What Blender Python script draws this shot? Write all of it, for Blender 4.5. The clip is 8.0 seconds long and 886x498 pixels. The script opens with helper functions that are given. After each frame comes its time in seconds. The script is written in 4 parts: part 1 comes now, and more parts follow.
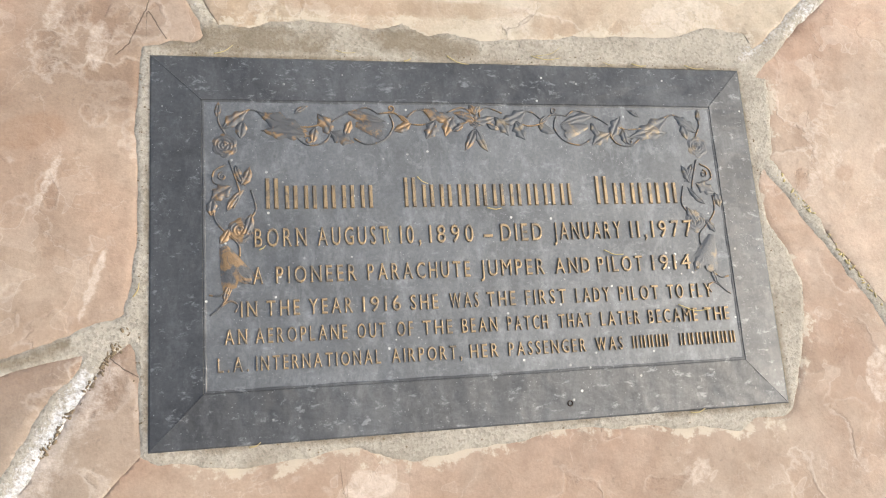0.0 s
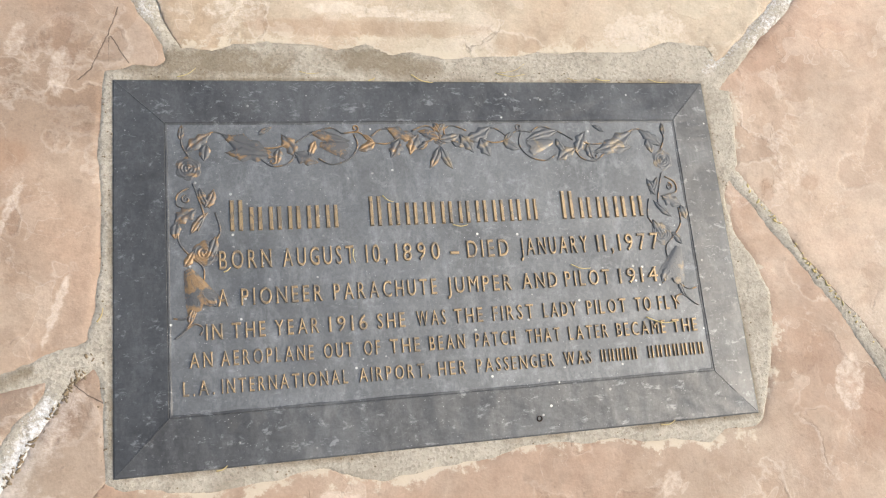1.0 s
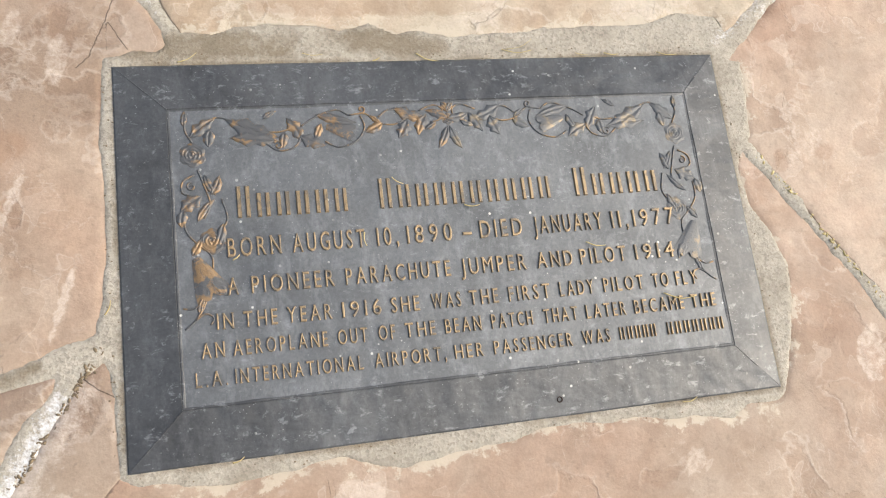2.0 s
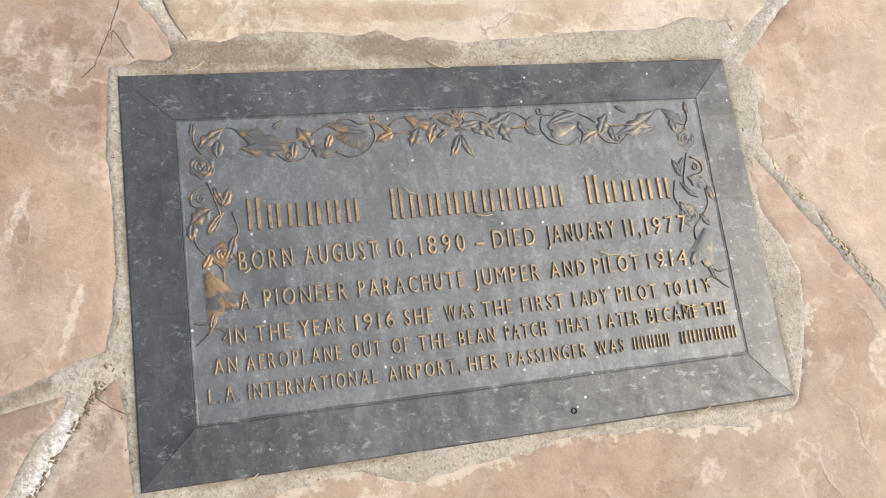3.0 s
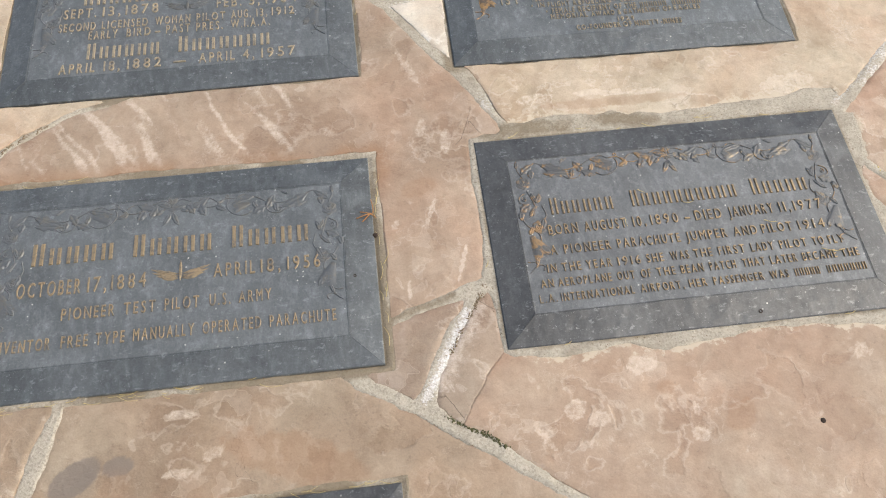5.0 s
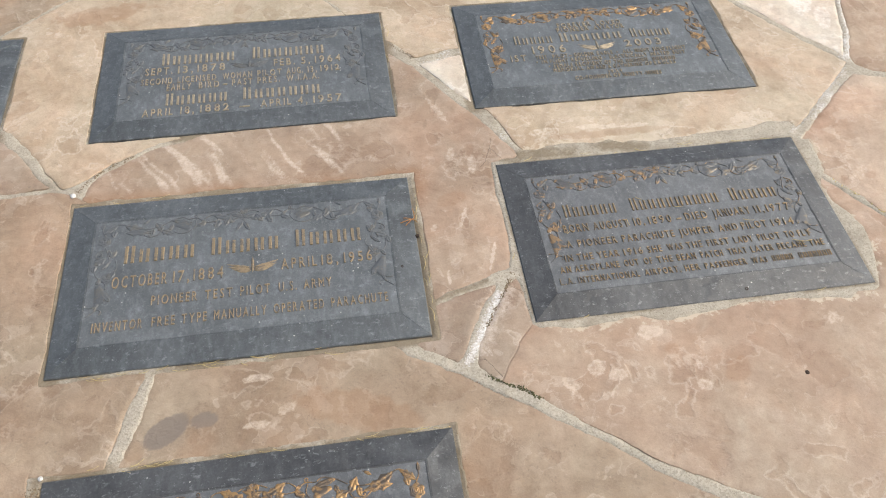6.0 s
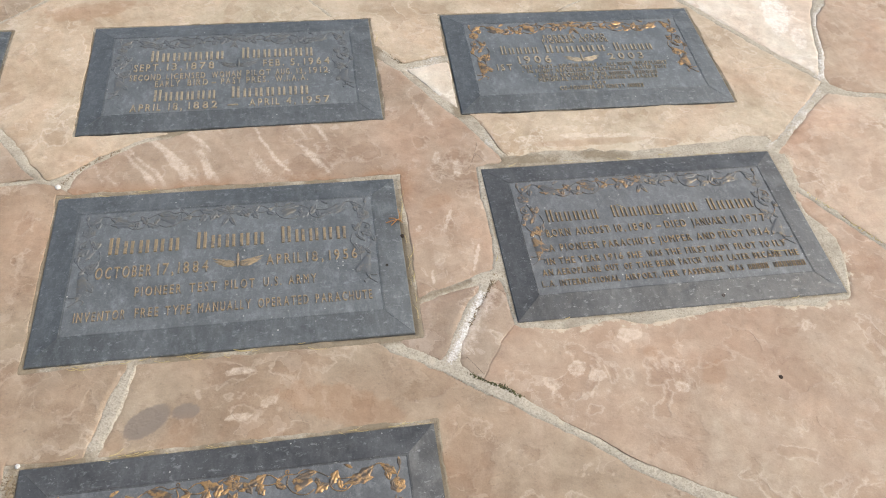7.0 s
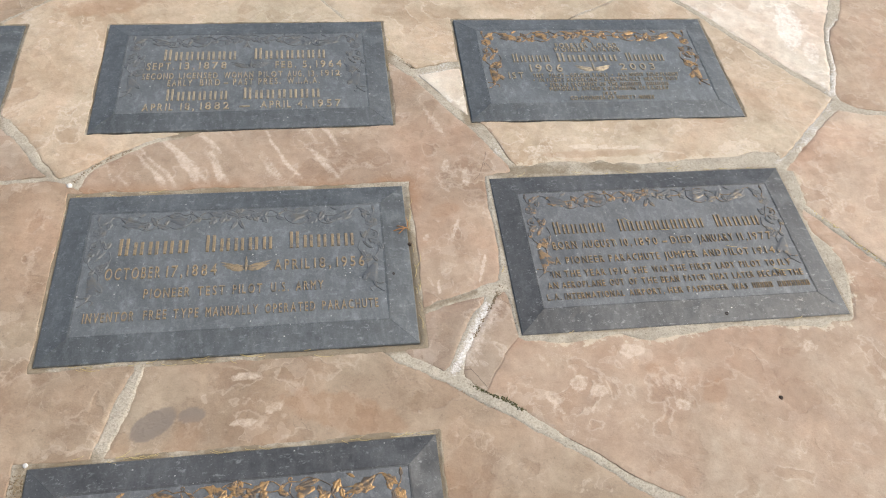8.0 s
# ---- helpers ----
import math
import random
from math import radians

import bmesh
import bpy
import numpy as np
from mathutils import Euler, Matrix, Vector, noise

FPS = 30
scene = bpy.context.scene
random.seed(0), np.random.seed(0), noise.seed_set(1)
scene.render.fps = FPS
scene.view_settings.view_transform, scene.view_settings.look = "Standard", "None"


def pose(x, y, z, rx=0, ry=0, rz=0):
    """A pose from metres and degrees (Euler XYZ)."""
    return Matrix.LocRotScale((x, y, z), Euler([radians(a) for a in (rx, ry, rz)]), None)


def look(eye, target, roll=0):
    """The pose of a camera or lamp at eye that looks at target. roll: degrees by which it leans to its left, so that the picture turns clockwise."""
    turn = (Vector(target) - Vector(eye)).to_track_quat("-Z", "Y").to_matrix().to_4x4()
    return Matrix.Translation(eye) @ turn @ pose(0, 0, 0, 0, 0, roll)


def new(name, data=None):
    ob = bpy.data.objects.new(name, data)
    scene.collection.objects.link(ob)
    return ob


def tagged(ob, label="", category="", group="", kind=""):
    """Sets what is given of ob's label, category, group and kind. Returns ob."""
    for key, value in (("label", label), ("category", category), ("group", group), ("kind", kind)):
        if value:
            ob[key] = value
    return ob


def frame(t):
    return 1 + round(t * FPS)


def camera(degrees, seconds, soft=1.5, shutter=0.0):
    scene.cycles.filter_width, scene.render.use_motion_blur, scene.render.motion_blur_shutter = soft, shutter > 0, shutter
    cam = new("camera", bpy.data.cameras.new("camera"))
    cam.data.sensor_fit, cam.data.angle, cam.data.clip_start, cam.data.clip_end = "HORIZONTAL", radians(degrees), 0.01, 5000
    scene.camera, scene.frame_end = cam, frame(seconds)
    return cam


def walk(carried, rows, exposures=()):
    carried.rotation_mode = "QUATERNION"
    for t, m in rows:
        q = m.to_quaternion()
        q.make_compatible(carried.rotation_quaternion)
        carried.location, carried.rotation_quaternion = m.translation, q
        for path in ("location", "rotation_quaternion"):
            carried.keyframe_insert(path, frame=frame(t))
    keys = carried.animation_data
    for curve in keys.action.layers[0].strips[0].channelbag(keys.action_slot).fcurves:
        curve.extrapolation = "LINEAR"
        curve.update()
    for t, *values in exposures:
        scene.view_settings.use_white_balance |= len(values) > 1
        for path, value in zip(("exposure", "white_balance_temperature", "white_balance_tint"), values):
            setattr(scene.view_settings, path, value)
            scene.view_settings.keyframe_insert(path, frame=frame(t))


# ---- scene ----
# The camera and its path. The ground is z = 0.
cam = camera(60.05, 8.0, soft=1.1)
PATH = [
    (0, (0.1071, 0.0220, 0.6982), (0.2651, 0.1651, 0), 45.01),
    (0.5, (0.1257, 0.0238, 0.6983), (0.2913, 0.1707, 0), 44.46),
    (1, (0.1307, 0.0246, 0.7058), (0.2994, 0.1812, 0), 43.14),
    (1.5, (0.1314, 0.0173, 0.6999), (0.2961, 0.1751, 0), 40.81),
    (1.7, (0.1228, 0.0155, 0.6929), (0.2897, 0.1687, 0), 41.78),
    (2.8, (0.1152, 0.0379, 0.6790), (0.2804, 0.1722, 0), 44.50),
    (3, (0.1043, 0.0426, 0.6784), (0.2746, 0.1749, 0), 45.83),
    (3.5, (0.0449, 0.0223, 0.7198), (0.2254, 0.1730, 0), 43.95),
    (3.7, (0.0002, 0.0070, 0.7570), (0.1737, 0.1943, 0), 36.01),
    (3.8, (-0.0243, -0.0053, 0.7798), (0.1508, 0.2108, 0), 31.92),
    (4, (-0.0784, -0.0494, 0.8234), (0.1009, 0.2140, 0), 25.31),
    (4.2, (-0.1072, -0.0936, 0.8781), (0.0470, 0.2000, 0), 17.31),
    (4.5, (-0.1475, -0.1723, 0.9435), (0.0010, 0.1870, 0), 13.30),
    (4.7, (-0.1456, -0.2291, 0.9914), (-0.0305, 0.1884, 0), 8.03),
    (5, (-0.1465, -0.3552, 1.0351), (-0.0719, 0.1684, 0), 1.44),
    (5.2, (-0.1552, -0.4096, 1.0556), (-0.0936, 0.1667, 0), -0.78),
    (6.3, (-0.3051, -0.6635, 1.0946), (-0.1202, 0.1732, 0), 4.25),
    (6.5, (-0.3085, -0.6612, 1.0896), (-0.1175, 0.1747, 0), 5.85),
    (7, (-0.2955, -0.6640, 1.0868), (-0.1023, 0.1668, 0), 5.92),
    (7.5, (-0.2898, -0.6786, 1.0901), (-0.1017, 0.1614, 0), 5.28),
    (7.9, (-0.2997, -0.6502, 1.1096), (-0.1093, 0.1769, 0), 6.91),
    (8, (-0.3003, -0.6379, 1.1177), (-0.1117, 0.1894, 0), 7.43),
]
walk(cam, [(t, look(eye, target, roll)) for t, eye, target, roll in PATH],
     exposures=[(0.0, 0.60, 6400, 8), (3.4, 0.57, 6400, 8), (4.5, 0.47, 6400, 8), (6.3, 0.46, 6400, 8), (8.0, 0.46, 6400, 8)])

# Light: a hazy, bright sky and one very soft sun.
SUN_HIGH, SUN_TURN = 46.0, 99.0          # degrees above the horizon, degrees from +y towards +x
world = bpy.data.worlds.new("sky")
scene.world = world
world.use_nodes = True
wn = world.node_tree
sky = wn.nodes.new("ShaderNodeTexSky")
sky.sky_type = "NISHITA"
sky.sun_disc = False
sky.sun_elevation, sky.sun_rotation = radians(SUN_HIGH), radians(SUN_TURN)
sky.air_density, sky.dust_density = 1.0, 5.0
wn.links.new(sky.outputs[0], wn.nodes["Background"].inputs[0])
wn.nodes["Background"].inputs[1].default_value = 0.14
sun_data = bpy.data.lights.new("sun", "SUN")
sun_data.energy, sun_data.angle, sun_data.color = 1.25, radians(80), (1.0, 0.95, 0.88)
sun = new("sun", sun_data)
sun_way = Vector((math.sin(radians(SUN_TURN)) * math.cos(radians(SUN_HIGH)), math.cos(radians(SUN_TURN)) * math.cos(radians(SUN_HIGH)), math.sin(radians(SUN_HIGH))))
sun.matrix_world = look(sun_way * 30, (0, 0, 0))


# ---- materials ----
class Mat:
    """A small builder for node materials on world metres."""

    def __init__(self, name):
        self.m = bpy.data.materials.new(name)
        self.m.use_nodes = True
        self.t = self.m.node_tree
        self.b = self.t.nodes["Principled BSDF"]
        self.co = self.add("ShaderNodeTexCoord").outputs["Object"]

    def add(self, kind, **values):
        n = self.t.nodes.new(kind)
        for key, value in values.items():
            setattr(n, key, value)
        return n

    def put(self, socket, value):
        if isinstance(value, bpy.types.NodeSocket):
            self.t.links.new(value, socket)
        elif isinstance(value, tuple) and len(value) == 3:
            socket.default_value = (*value, 1)
        else:
            socket.default_value = value

    def noise(self, scale, detail=4.0, rough=0.55, twist=0.0, stretch=None, out="Fac"):
        n = self.add("ShaderNodeTexNoise")
        co = self.co
        if stretch:
            mp = self.add("ShaderNodeMapping")
            mp.inputs["Scale"].default_value = stretch[:3]
            mp.inputs["Rotation"].default_value = (0, 0, radians(stretch[3]))
            self.put(mp.inputs[0], co)
            co = mp.outputs[0]
        self.put(n.inputs["Vector"], co)
        for key, value in (("Scale", scale), ("Detail", detail), ("Roughness", rough), ("Distortion", twist)):
            n.inputs[key].default_value = value
        return n.outputs[out]

    def cells(self, scale, feature="F1", out="Distance", wobble=0.0):
        n = self.add("ShaderNodeTexVoronoi", feature=feature)
        n.inputs["Scale"].default_value = scale
        self.put(n.inputs["Vector"], self.co)
        return n.outputs[out]

    def ramp(self, fac, *stops, mode="LINEAR"):
        n = self.add("ShaderNodeValToRGB")
        n.color_ramp.interpolation = mode
        e = n.color_ramp.elements
        while len(e) < len(stops):
            e.new(0.5)
        for one, (at, v) in zip(e, stops):
            one.position = at
            one.color = (*v, 1) if isinstance(v, tuple) else (v, v, v, 1)
        self.put(n.inputs[0], fac)
        return n.outputs[0]

    def math(self, op, a, b=0.0):
        n = self.add("ShaderNodeMath", operation=op)
        self.put(n.inputs[0], a)
        self.put(n.inputs[1], b)
        return n.outputs[0]

    def mix(self, fac, a, b, how="MIX"):
        n = self.add("ShaderNodeMix", data_type="RGBA", blend_type=how)
        self.put(n.inputs[0], fac)
        self.put(n.inputs[6], a)
        self.put(n.inputs[7], b)
        return n.outputs[2]

    def attr(self, name):
        return self.add("ShaderNodeAttribute", attribute_name=name).outputs["Fac"]

    def bump(self, height, deep, last=None):
        n = self.add("ShaderNodeBump")
        n.inputs["Distance"].default_value = deep
        self.put(n.inputs["Height"], height)
        if last:
            self.put(n.inputs["Normal"], last)
        return n.outputs[0]

    def done(self, colour, rough, metal=0.0, normal=None, gloss=0.5):
        self.put(self.b.inputs["Base Color"], colour)
        self.put(self.b.inputs["Roughness"], rough)
        self.put(self.b.inputs["Metallic"], metal)
        self.b.inputs["Specular IOR Level"].default_value = gloss
        if normal:
            self.put(self.b.inputs["Normal"], normal)
        return self.m


def stone_material(name, dark, light, pale, seed, patchy=0.38):
    """Split sandstone: clouded colour, flaked layers with thin raised rims, grain and pale bloom."""
    m = Mat(name)
    shift = m.add("ShaderNodeMapping")
    shift.inputs["Location"].default_value = (seed * 3.7, seed * 1.9, seed * 0.77)
    m.put(shift.inputs[0], m.co)
    m.co = shift.outputs[0]
    cloud = m.ramp(m.noise(6.5, 9, 0.66, 0.5), (0.38, 0.0), (0.63, 1.0))
    colour = m.mix(m.ramp(cloud, (0.0, 0.10), (1.0, 0.92)), dark, light)
    field = m.noise(11, 6, 0.52, 0.25)
    level = m.ramp(field, (0.0, 0.0), (0.395, 0.0), (0.425, 0.4), (0.52, 0.4), (0.57, 0.65), (0.625, 0.7), (0.640, 1.0))
    colour = m.mix(0.65, colour, m.ramp(level, (0.0, (0.86, 0.81, 0.77)), (0.4, (1.0, 1.0, 1.0)), (0.7, (1.02, 1.0, 0.98)), (1.0, (1.09, 1.11, 1.11))), "MULTIPLY")
    hue = m.noise(3.2, 5, 0.6, 0.8)
    colour = m.mix(0.8, colour, m.ramp(hue, (0.30, (1.07, 0.95, 0.90)), (0.5, (1.0, 1.0, 1.0)), (0.70, (0.95, 1.03, 1.05))), "MULTIPLY")
    spots = m.noise(24, 4, 0.5, 0.15)
    colour = m.mix(m.ramp(spots, (0.685, 0.0), (0.700, 0.30)), colour, pale)
    colour = m.mix(m.ramp(spots, (0.285, 0.28), (0.31, 0.0)), colour, tuple(0.76 * c for c in dark))
    patch = m.noise(27, 2.2, 0.45, 0.35)
    where = m.noise(6, 2)
    colour = m.mix(m.math("MULTIPLY", m.ramp(patch, (0.580, 0.0), (0.60, patchy)), m.ramp(where, (0.50, 0.0), (0.60, 1.0))), colour, pale)
    colour = m.mix(m.math("MULTIPLY", m.ramp(patch, (0.395, 1.1 * patchy), (0.42, 0.0)), m.ramp(where, (0.38, 1.0), (0.50, 0.0))), colour, tuple(0.88 * c for c in dark))
    flake = m.math("MULTIPLY", m.ramp(patch, (0.572, 0.0), (0.580, 1.0), (0.588, 0.0)), m.ramp(where, (0.47, 0.0), (0.56, 0.42)))
    colour = m.mix(flake, colour, pale)
    rim = m.ramp(field, (0.410, 0.0), (0.432, 1.0), (0.445, 0.0), (0.60, 0.0), (0.618, 1.0), (0.636, 0.0))
    colour = m.mix(m.math("MULTIPLY", rim, m.ramp(m.noise(9, 2), (0.42, 0.0), (0.60, 0.38))), colour, pale)
    bloom = m.ramp(m.noise(7, 8, 0.7, 0.4), (0.58, 0.0), (0.76, 0.30))
    colour = m.mix(bloom, colour, pale)
    rust = m.ramp(m.noise(11, 5, 0.6, 1.2), (0.60, 0.0), (0.75, 0.35))
    colour = m.mix(rust, colour, tuple(0.62 * c for c in dark))
    mottle = m.noise(38, 7, 0.72, 0.3)
    colour = m.mix(0.6, colour, m.ramp(mottle, (0.30, (0.76, 0.72, 0.69)), (0.5, (1.0, 1.0, 1.0)), (0.70, (1.18, 1.19, 1.19))), "MULTIPLY")
    line = m.math("ABSOLUTE", m.math("SUBTRACT", m.noise(8, 5, 0.6, 0.8), 0.5))
    crack = m.math("MULTIPLY", m.ramp(line, (0.0, 1.0), (0.003, 0.0)), m.ramp(m.noise(6, 2), (0.60, 0.0), (0.66, 0.38)))
    colour = m.mix(crack, colour, tuple(0.35 * c for c in dark))
    vein = m.math("ABSOLUTE", m.math("SUBTRACT", m.noise(13, 6, 0.6, 0.5), 0.53))
    colour = m.mix(m.math("MULTIPLY", m.ramp(vein, (0.0, 1.0), (0.008, 0.0)), m.ramp(m.noise(10, 2, 0.5, 0.2), (0.50, 0.0), (0.58, 0.30))), colour, pale)
    grain = m.noise(420, 3, 0.7)
    colour = m.mix(0.5, colour, m.ramp(grain, (0.25, 0.74), (0.75, 1.18)), "MULTIPLY")
    pits = m.ramp(m.noise(130, 2, 0.5), (0.27, 0.7), (0.34, 1.0))
    colour = m.mix(0.5, colour, pits, "MULTIPLY")
    dusted = m.ramp(m.math("ADD", m.math("MULTIPLY", m.attr("pale"), 0.62), m.math("MULTIPLY", m.noise(95, 7, 0.8, 0.3), 1.0)), (0.66, 0.0), (1.05, 0.9))
    colour = m.mix(dusted, colour, tuple(1.04 * c for c in pale))
    colour = m.mix(m.attr("stain"), colour, (0.20, 0.165, 0.13))
    colour = m.mix(m.attr("rust"), colour, (0.30, 0.155, 0.07))
    split = m.math("ABSOLUTE", m.math("ADD", m.attr("crack"), m.math("MULTIPLY", m.math("SUBTRACT", m.noise(160, 3), 0.5), 0.004)))
    split = m.ramp(m.math("MULTIPLY", split, 400.0), (0.06, 0.62), (0.24, 0.0))
    colour = m.mix(split, colour, tuple(0.30 * c for c in dark))
    smear = m.ramp(m.math("ADD", m.math("MULTIPLY", m.attr("smear"), 0.30), m.math("MULTIPLY", m.noise(30, 7, 0.72), 1.1)), (0.80, 0.0), (0.86, 0.85))
    colour = m.mix(smear, colour, m.mix(m.noise(30), (0.42, 0.37, 0.29), (0.66, 0.56, 0.40)))
    height = m.math("SUBTRACT", m.math("ADD", m.math("MULTIPLY", level, 0.7), m.math("MULTIPLY", m.noise(26, 6, 0.6), 1.0)), m.math("MULTIPLY", m.math("MAXIMUM", crack, split), 0.5))
    normal = m.bump(height, 0.0022)
    normal = m.bump(m.noise(300, 3, 0.7), 0.0004, normal)
    return m.done(colour, m.ramp(m.noise(20, 4), (0.3, 0.50), (0.7, 0.74)), 0.0, normal, 0.5)


STONE_PINK = stone_material("pink_sandstone", (0.286, 0.203, 0.136), (0.432, 0.328, 0.233), (0.60, 0.51, 0.41), 1, 0.15)
STONE_SALMON = stone_material("salmon_sandstone", (0.338, 0.234, 0.156), (0.446, 0.340, 0.242), (0.62, 0.52, 0.41), 7, 0.22)
STONE_PEACH = stone_material("peach_sandstone", (0.395, 0.284, 0.193), (0.515, 0.402, 0.292), (0.68, 0.58, 0.465), 9, 0.22)
STONE_ROSE = stone_material("rose_sandstone", (0.270, 0.187, 0.127), (0.395, 0.300, 0.215), (0.64, 0.55, 0.45), 2, 0.2)
STONE_TAN = stone_material("tan_sandstone", (0.390, 0.298, 0.194), (0.555, 0.453, 0.328), (0.70, 0.62, 0.505), 3, 0.2)
STONE_BUFF = stone_material("buff_sandstone", (0.258, 0.184, 0.118), (0.415, 0.317, 0.218), (0.58, 0.48, 0.37), 4, 0.2)
STONE_WHITE = stone_material("whitish_sandstone", (0.58, 0.475, 0.36), (0.74, 0.665, 0.55), (0.86, 0.83, 0.76), 5)
STONE_BROWN = stone_material("brown_sandstone", (0.37, 0.258, 0.170), (0.47, 0.350, 0.245), (0.56, 0.46, 0.35), 6)


def mortar_material():
    m = Mat("sandy_mortar")
    base = m.mix(m.noise(40, 6, 0.65), (0.31, 0.274, 0.208), (0.56, 0.505, 0.405))
    grit = m.add("ShaderNodeTexVoronoi")
    grit.inputs["Scale"].default_value = 430
    m.put(grit.inputs["Vector"], m.co)
    tone = m.add("ShaderNodeSeparateColor")
    m.put(tone.inputs[0], grit.outputs["Color"])
    base = m.mix(0.55, base, m.ramp(tone.outputs[0], (0.0, 0.58), (0.35, 0.97), (1.0, 1.25)), "MULTIPLY")
    base = m.mix(m.ramp(m.noise(16, 5, 0.6), (0.5, 0.0), (0.72, 0.55)), base, (0.24, 0.20, 0.145))
    base = m.mix(m.ramp(m.noise(200, 2), (0.67, 0.0), (0.73, 0.45)), base, (0.12, 0.10, 0.08))
    white = m.ramp(m.math("ADD", m.math("MULTIPLY", m.attr("white"), 0.42), m.math("MULTIPLY", m.noise(240, 4, 0.8), 1.0)), (0.78, 0.0), (1.0, 0.80))
    base = m.mix(white, base, (0.82, 0.81, 0.78))
    damp = m.ramp(m.math("ADD", m.math("MULTIPLY", m.attr("soil"), 0.75), m.noise(110, 6, 0.75)), (0.58, 0.0), (1.0, 0.75))
    base = m.mix(damp, base, m.mix(m.noise(60), (0.13, 0.10, 0.06), (0.26, 0.205, 0.13)))
    normal = m.bump(m.noise(260, 4, 0.75), 0.0012)
    normal = m.bump(grit.outputs["Distance"], 0.0003, normal)
    return m.done(base, 0.93, 0.0, normal, 0.2)


MORTAR = mortar_material()


def bronze_material(name, dark, light, streaks, flecks, rough, lumpy):
    """Dark weathered bronze: cloudy dusty film, rain streaks, pale specks and a dimpled cast face."""
    m = Mat(name)
    colour = m.mix(m.ramp(m.noise(9, 7, 0.65, 0.5), (0.32, 0.0), (0.70, 1.0)), dark, light)
    film = m.ramp(m.noise(70, 6, 0.75, 0.3, (1.0, 0.45, 1.0, 0)), (0.48, 0.0), (0.72, streaks))
    colour = m.mix(film, colour, tuple(1.9 * c + 0.012 for c in light))
    scuff = m.ramp(m.noise(115, 5, 0.75, 0.4, (0.6, 1.0, 1.0, 0)), (0.57, 0.0), (0.66, flecks))
    colour = m.mix(scuff, colour, tuple(2.4 * c for c in light))
    speck = m.ramp(m.cells(80), (0.0, 0.0), (0.085, 0.0), (0.115, 1.0))
    some = m.ramp(m.noise(31, 2), (0.55, 1.0), (0.61, 0.0))
    colour = m.mix(m.math("MAXIMUM", speck, some), (0.55, 0.54, 0.48), colour)
    tiny = m.ramp(m.cells(300), (0.0, 0.0), (0.09, 0.0), (0.13, 1.0))
    rare = m.ramp(m.noise(90, 2), (0.53, 1.0), (0.60, 0.0))
    colour = m.mix(m.math("MAXIMUM", tiny, rare), (0.40, 0.40, 0.38), colour)
    colour = m.mix(0.6, colour, m.ramp(m.noise(330, 4, 0.75), (0.3, 0.70), (0.7, 1.25)), "MULTIPLY")
    normal = m.bump(m.noise(38, 2.5, 0.45), 0.0016 * lumpy)
    normal = m.bump(m.noise(75, 2, 0.5, 0.3, (0.7, 1.1, 1.0, 0)), 0.0007 * lumpy, normal)
    normal = m.bump(m.noise(380, 3, 0.7), 0.00014 * lumpy, normal)
    return m.done(colour, m.ramp(m.noise(22, 5, 0.6), (0.3, rough - 0.08), (0.7, rough + 0.12)), 0.25, normal, 0.5)


BRONZE_FRAME = bronze_material("bronze_frame", (0.053, 0.053, 0.051), (0.122, 0.124, 0.120), 0.30, 0.62, 0.36, 1.0)
BRONZE_PANEL = bronze_material("bronze_panel", (0.108, 0.112, 0.110), (0.174, 0.180, 0.176), 0.45, 0.22, 0.39, 0.5)
BRONZE_PALE_FRAME = bronze_material("blue_grey_bronze_frame", (0.073, 0.079, 0.078), (0.147, 0.157, 0.155), 0.35, 0.42, 0.37, 1.0)
BRONZE_PALE_PANEL = bronze_material("blue_grey_bronze_panel", (0.116, 0.124, 0.121), (0.194, 0.206, 0.202), 0.40, 0.25, 0.39, 0.6)


def worn_material(name, gold, patina, share, metal):
    """Raised bronze relief, rubbed golden on the high parts and dark in the rest."""
    m = Mat(name)
    m.co = m.add("ShaderNodeNewGeometry").outputs["Position"]
    worn = m.ramp(m.noise(85, 4, 0.6, 0.6), (0.62 - share * 0.5, 0.0), (0.74 - share * 0.5, 1.0))
    gold_c = m.mix(m.noise(200, 3), gold, tuple(0.55 * c for c in gold))
    colour = m.mix(worn, patina, gold_c)
    normal = m.bump(m.noise(300, 3, 0.6), 0.0004)
    return m.done(colour, m.ramp(worn, (0.0, 0.44), (1.0, 0.33)), metal, normal, 0.6)


LETTER = worn_material("rubbed_gold_letters", (0.45, 0.32, 0.17), (0.19, 0.152, 0.103), 0.47, 0.42)
LETTER_DULL = worn_material("dull_gold_letters", (0.46, 0.345, 0.20), (0.21, 0.177, 0.13), 0.50, 0.4)
LETTER_PALE = worn_material("pale_gold_letters", (0.56, 0.45, 0.29), (0.27, 0.23, 0.17), 0.5, 0.35)
RELIEF_WORN = worn_material("half_worn_relief", (0.38, 0.245, 0.12), (0.112, 0.111, 0.105), 0.30, 0.35)
RELIEF_FADED = worn_material("faded_relief", (0.30, 0.24, 0.155), (0.125, 0.127, 0.122), 0.20, 0.3)
RELIEF_GREY = worn_material("grey_relief", (0.20, 0.19, 0.16), (0.125, 0.131, 0.129), 0.25, 0.2)
RELIEF_GOLD = worn_material("golden_relief", (0.54, 0.33, 0.14), (0.14, 0.11, 0.08), 0.36, 0.5)


def plain_material(name, dark, light, scale, rough):
    m = Mat(name)
    return m.done(m.mix(m.noise(scale, 4), dark, light), rough, 0.0, m.bump(m.noise(scale * 2, 3), 0.0004), 0.3)


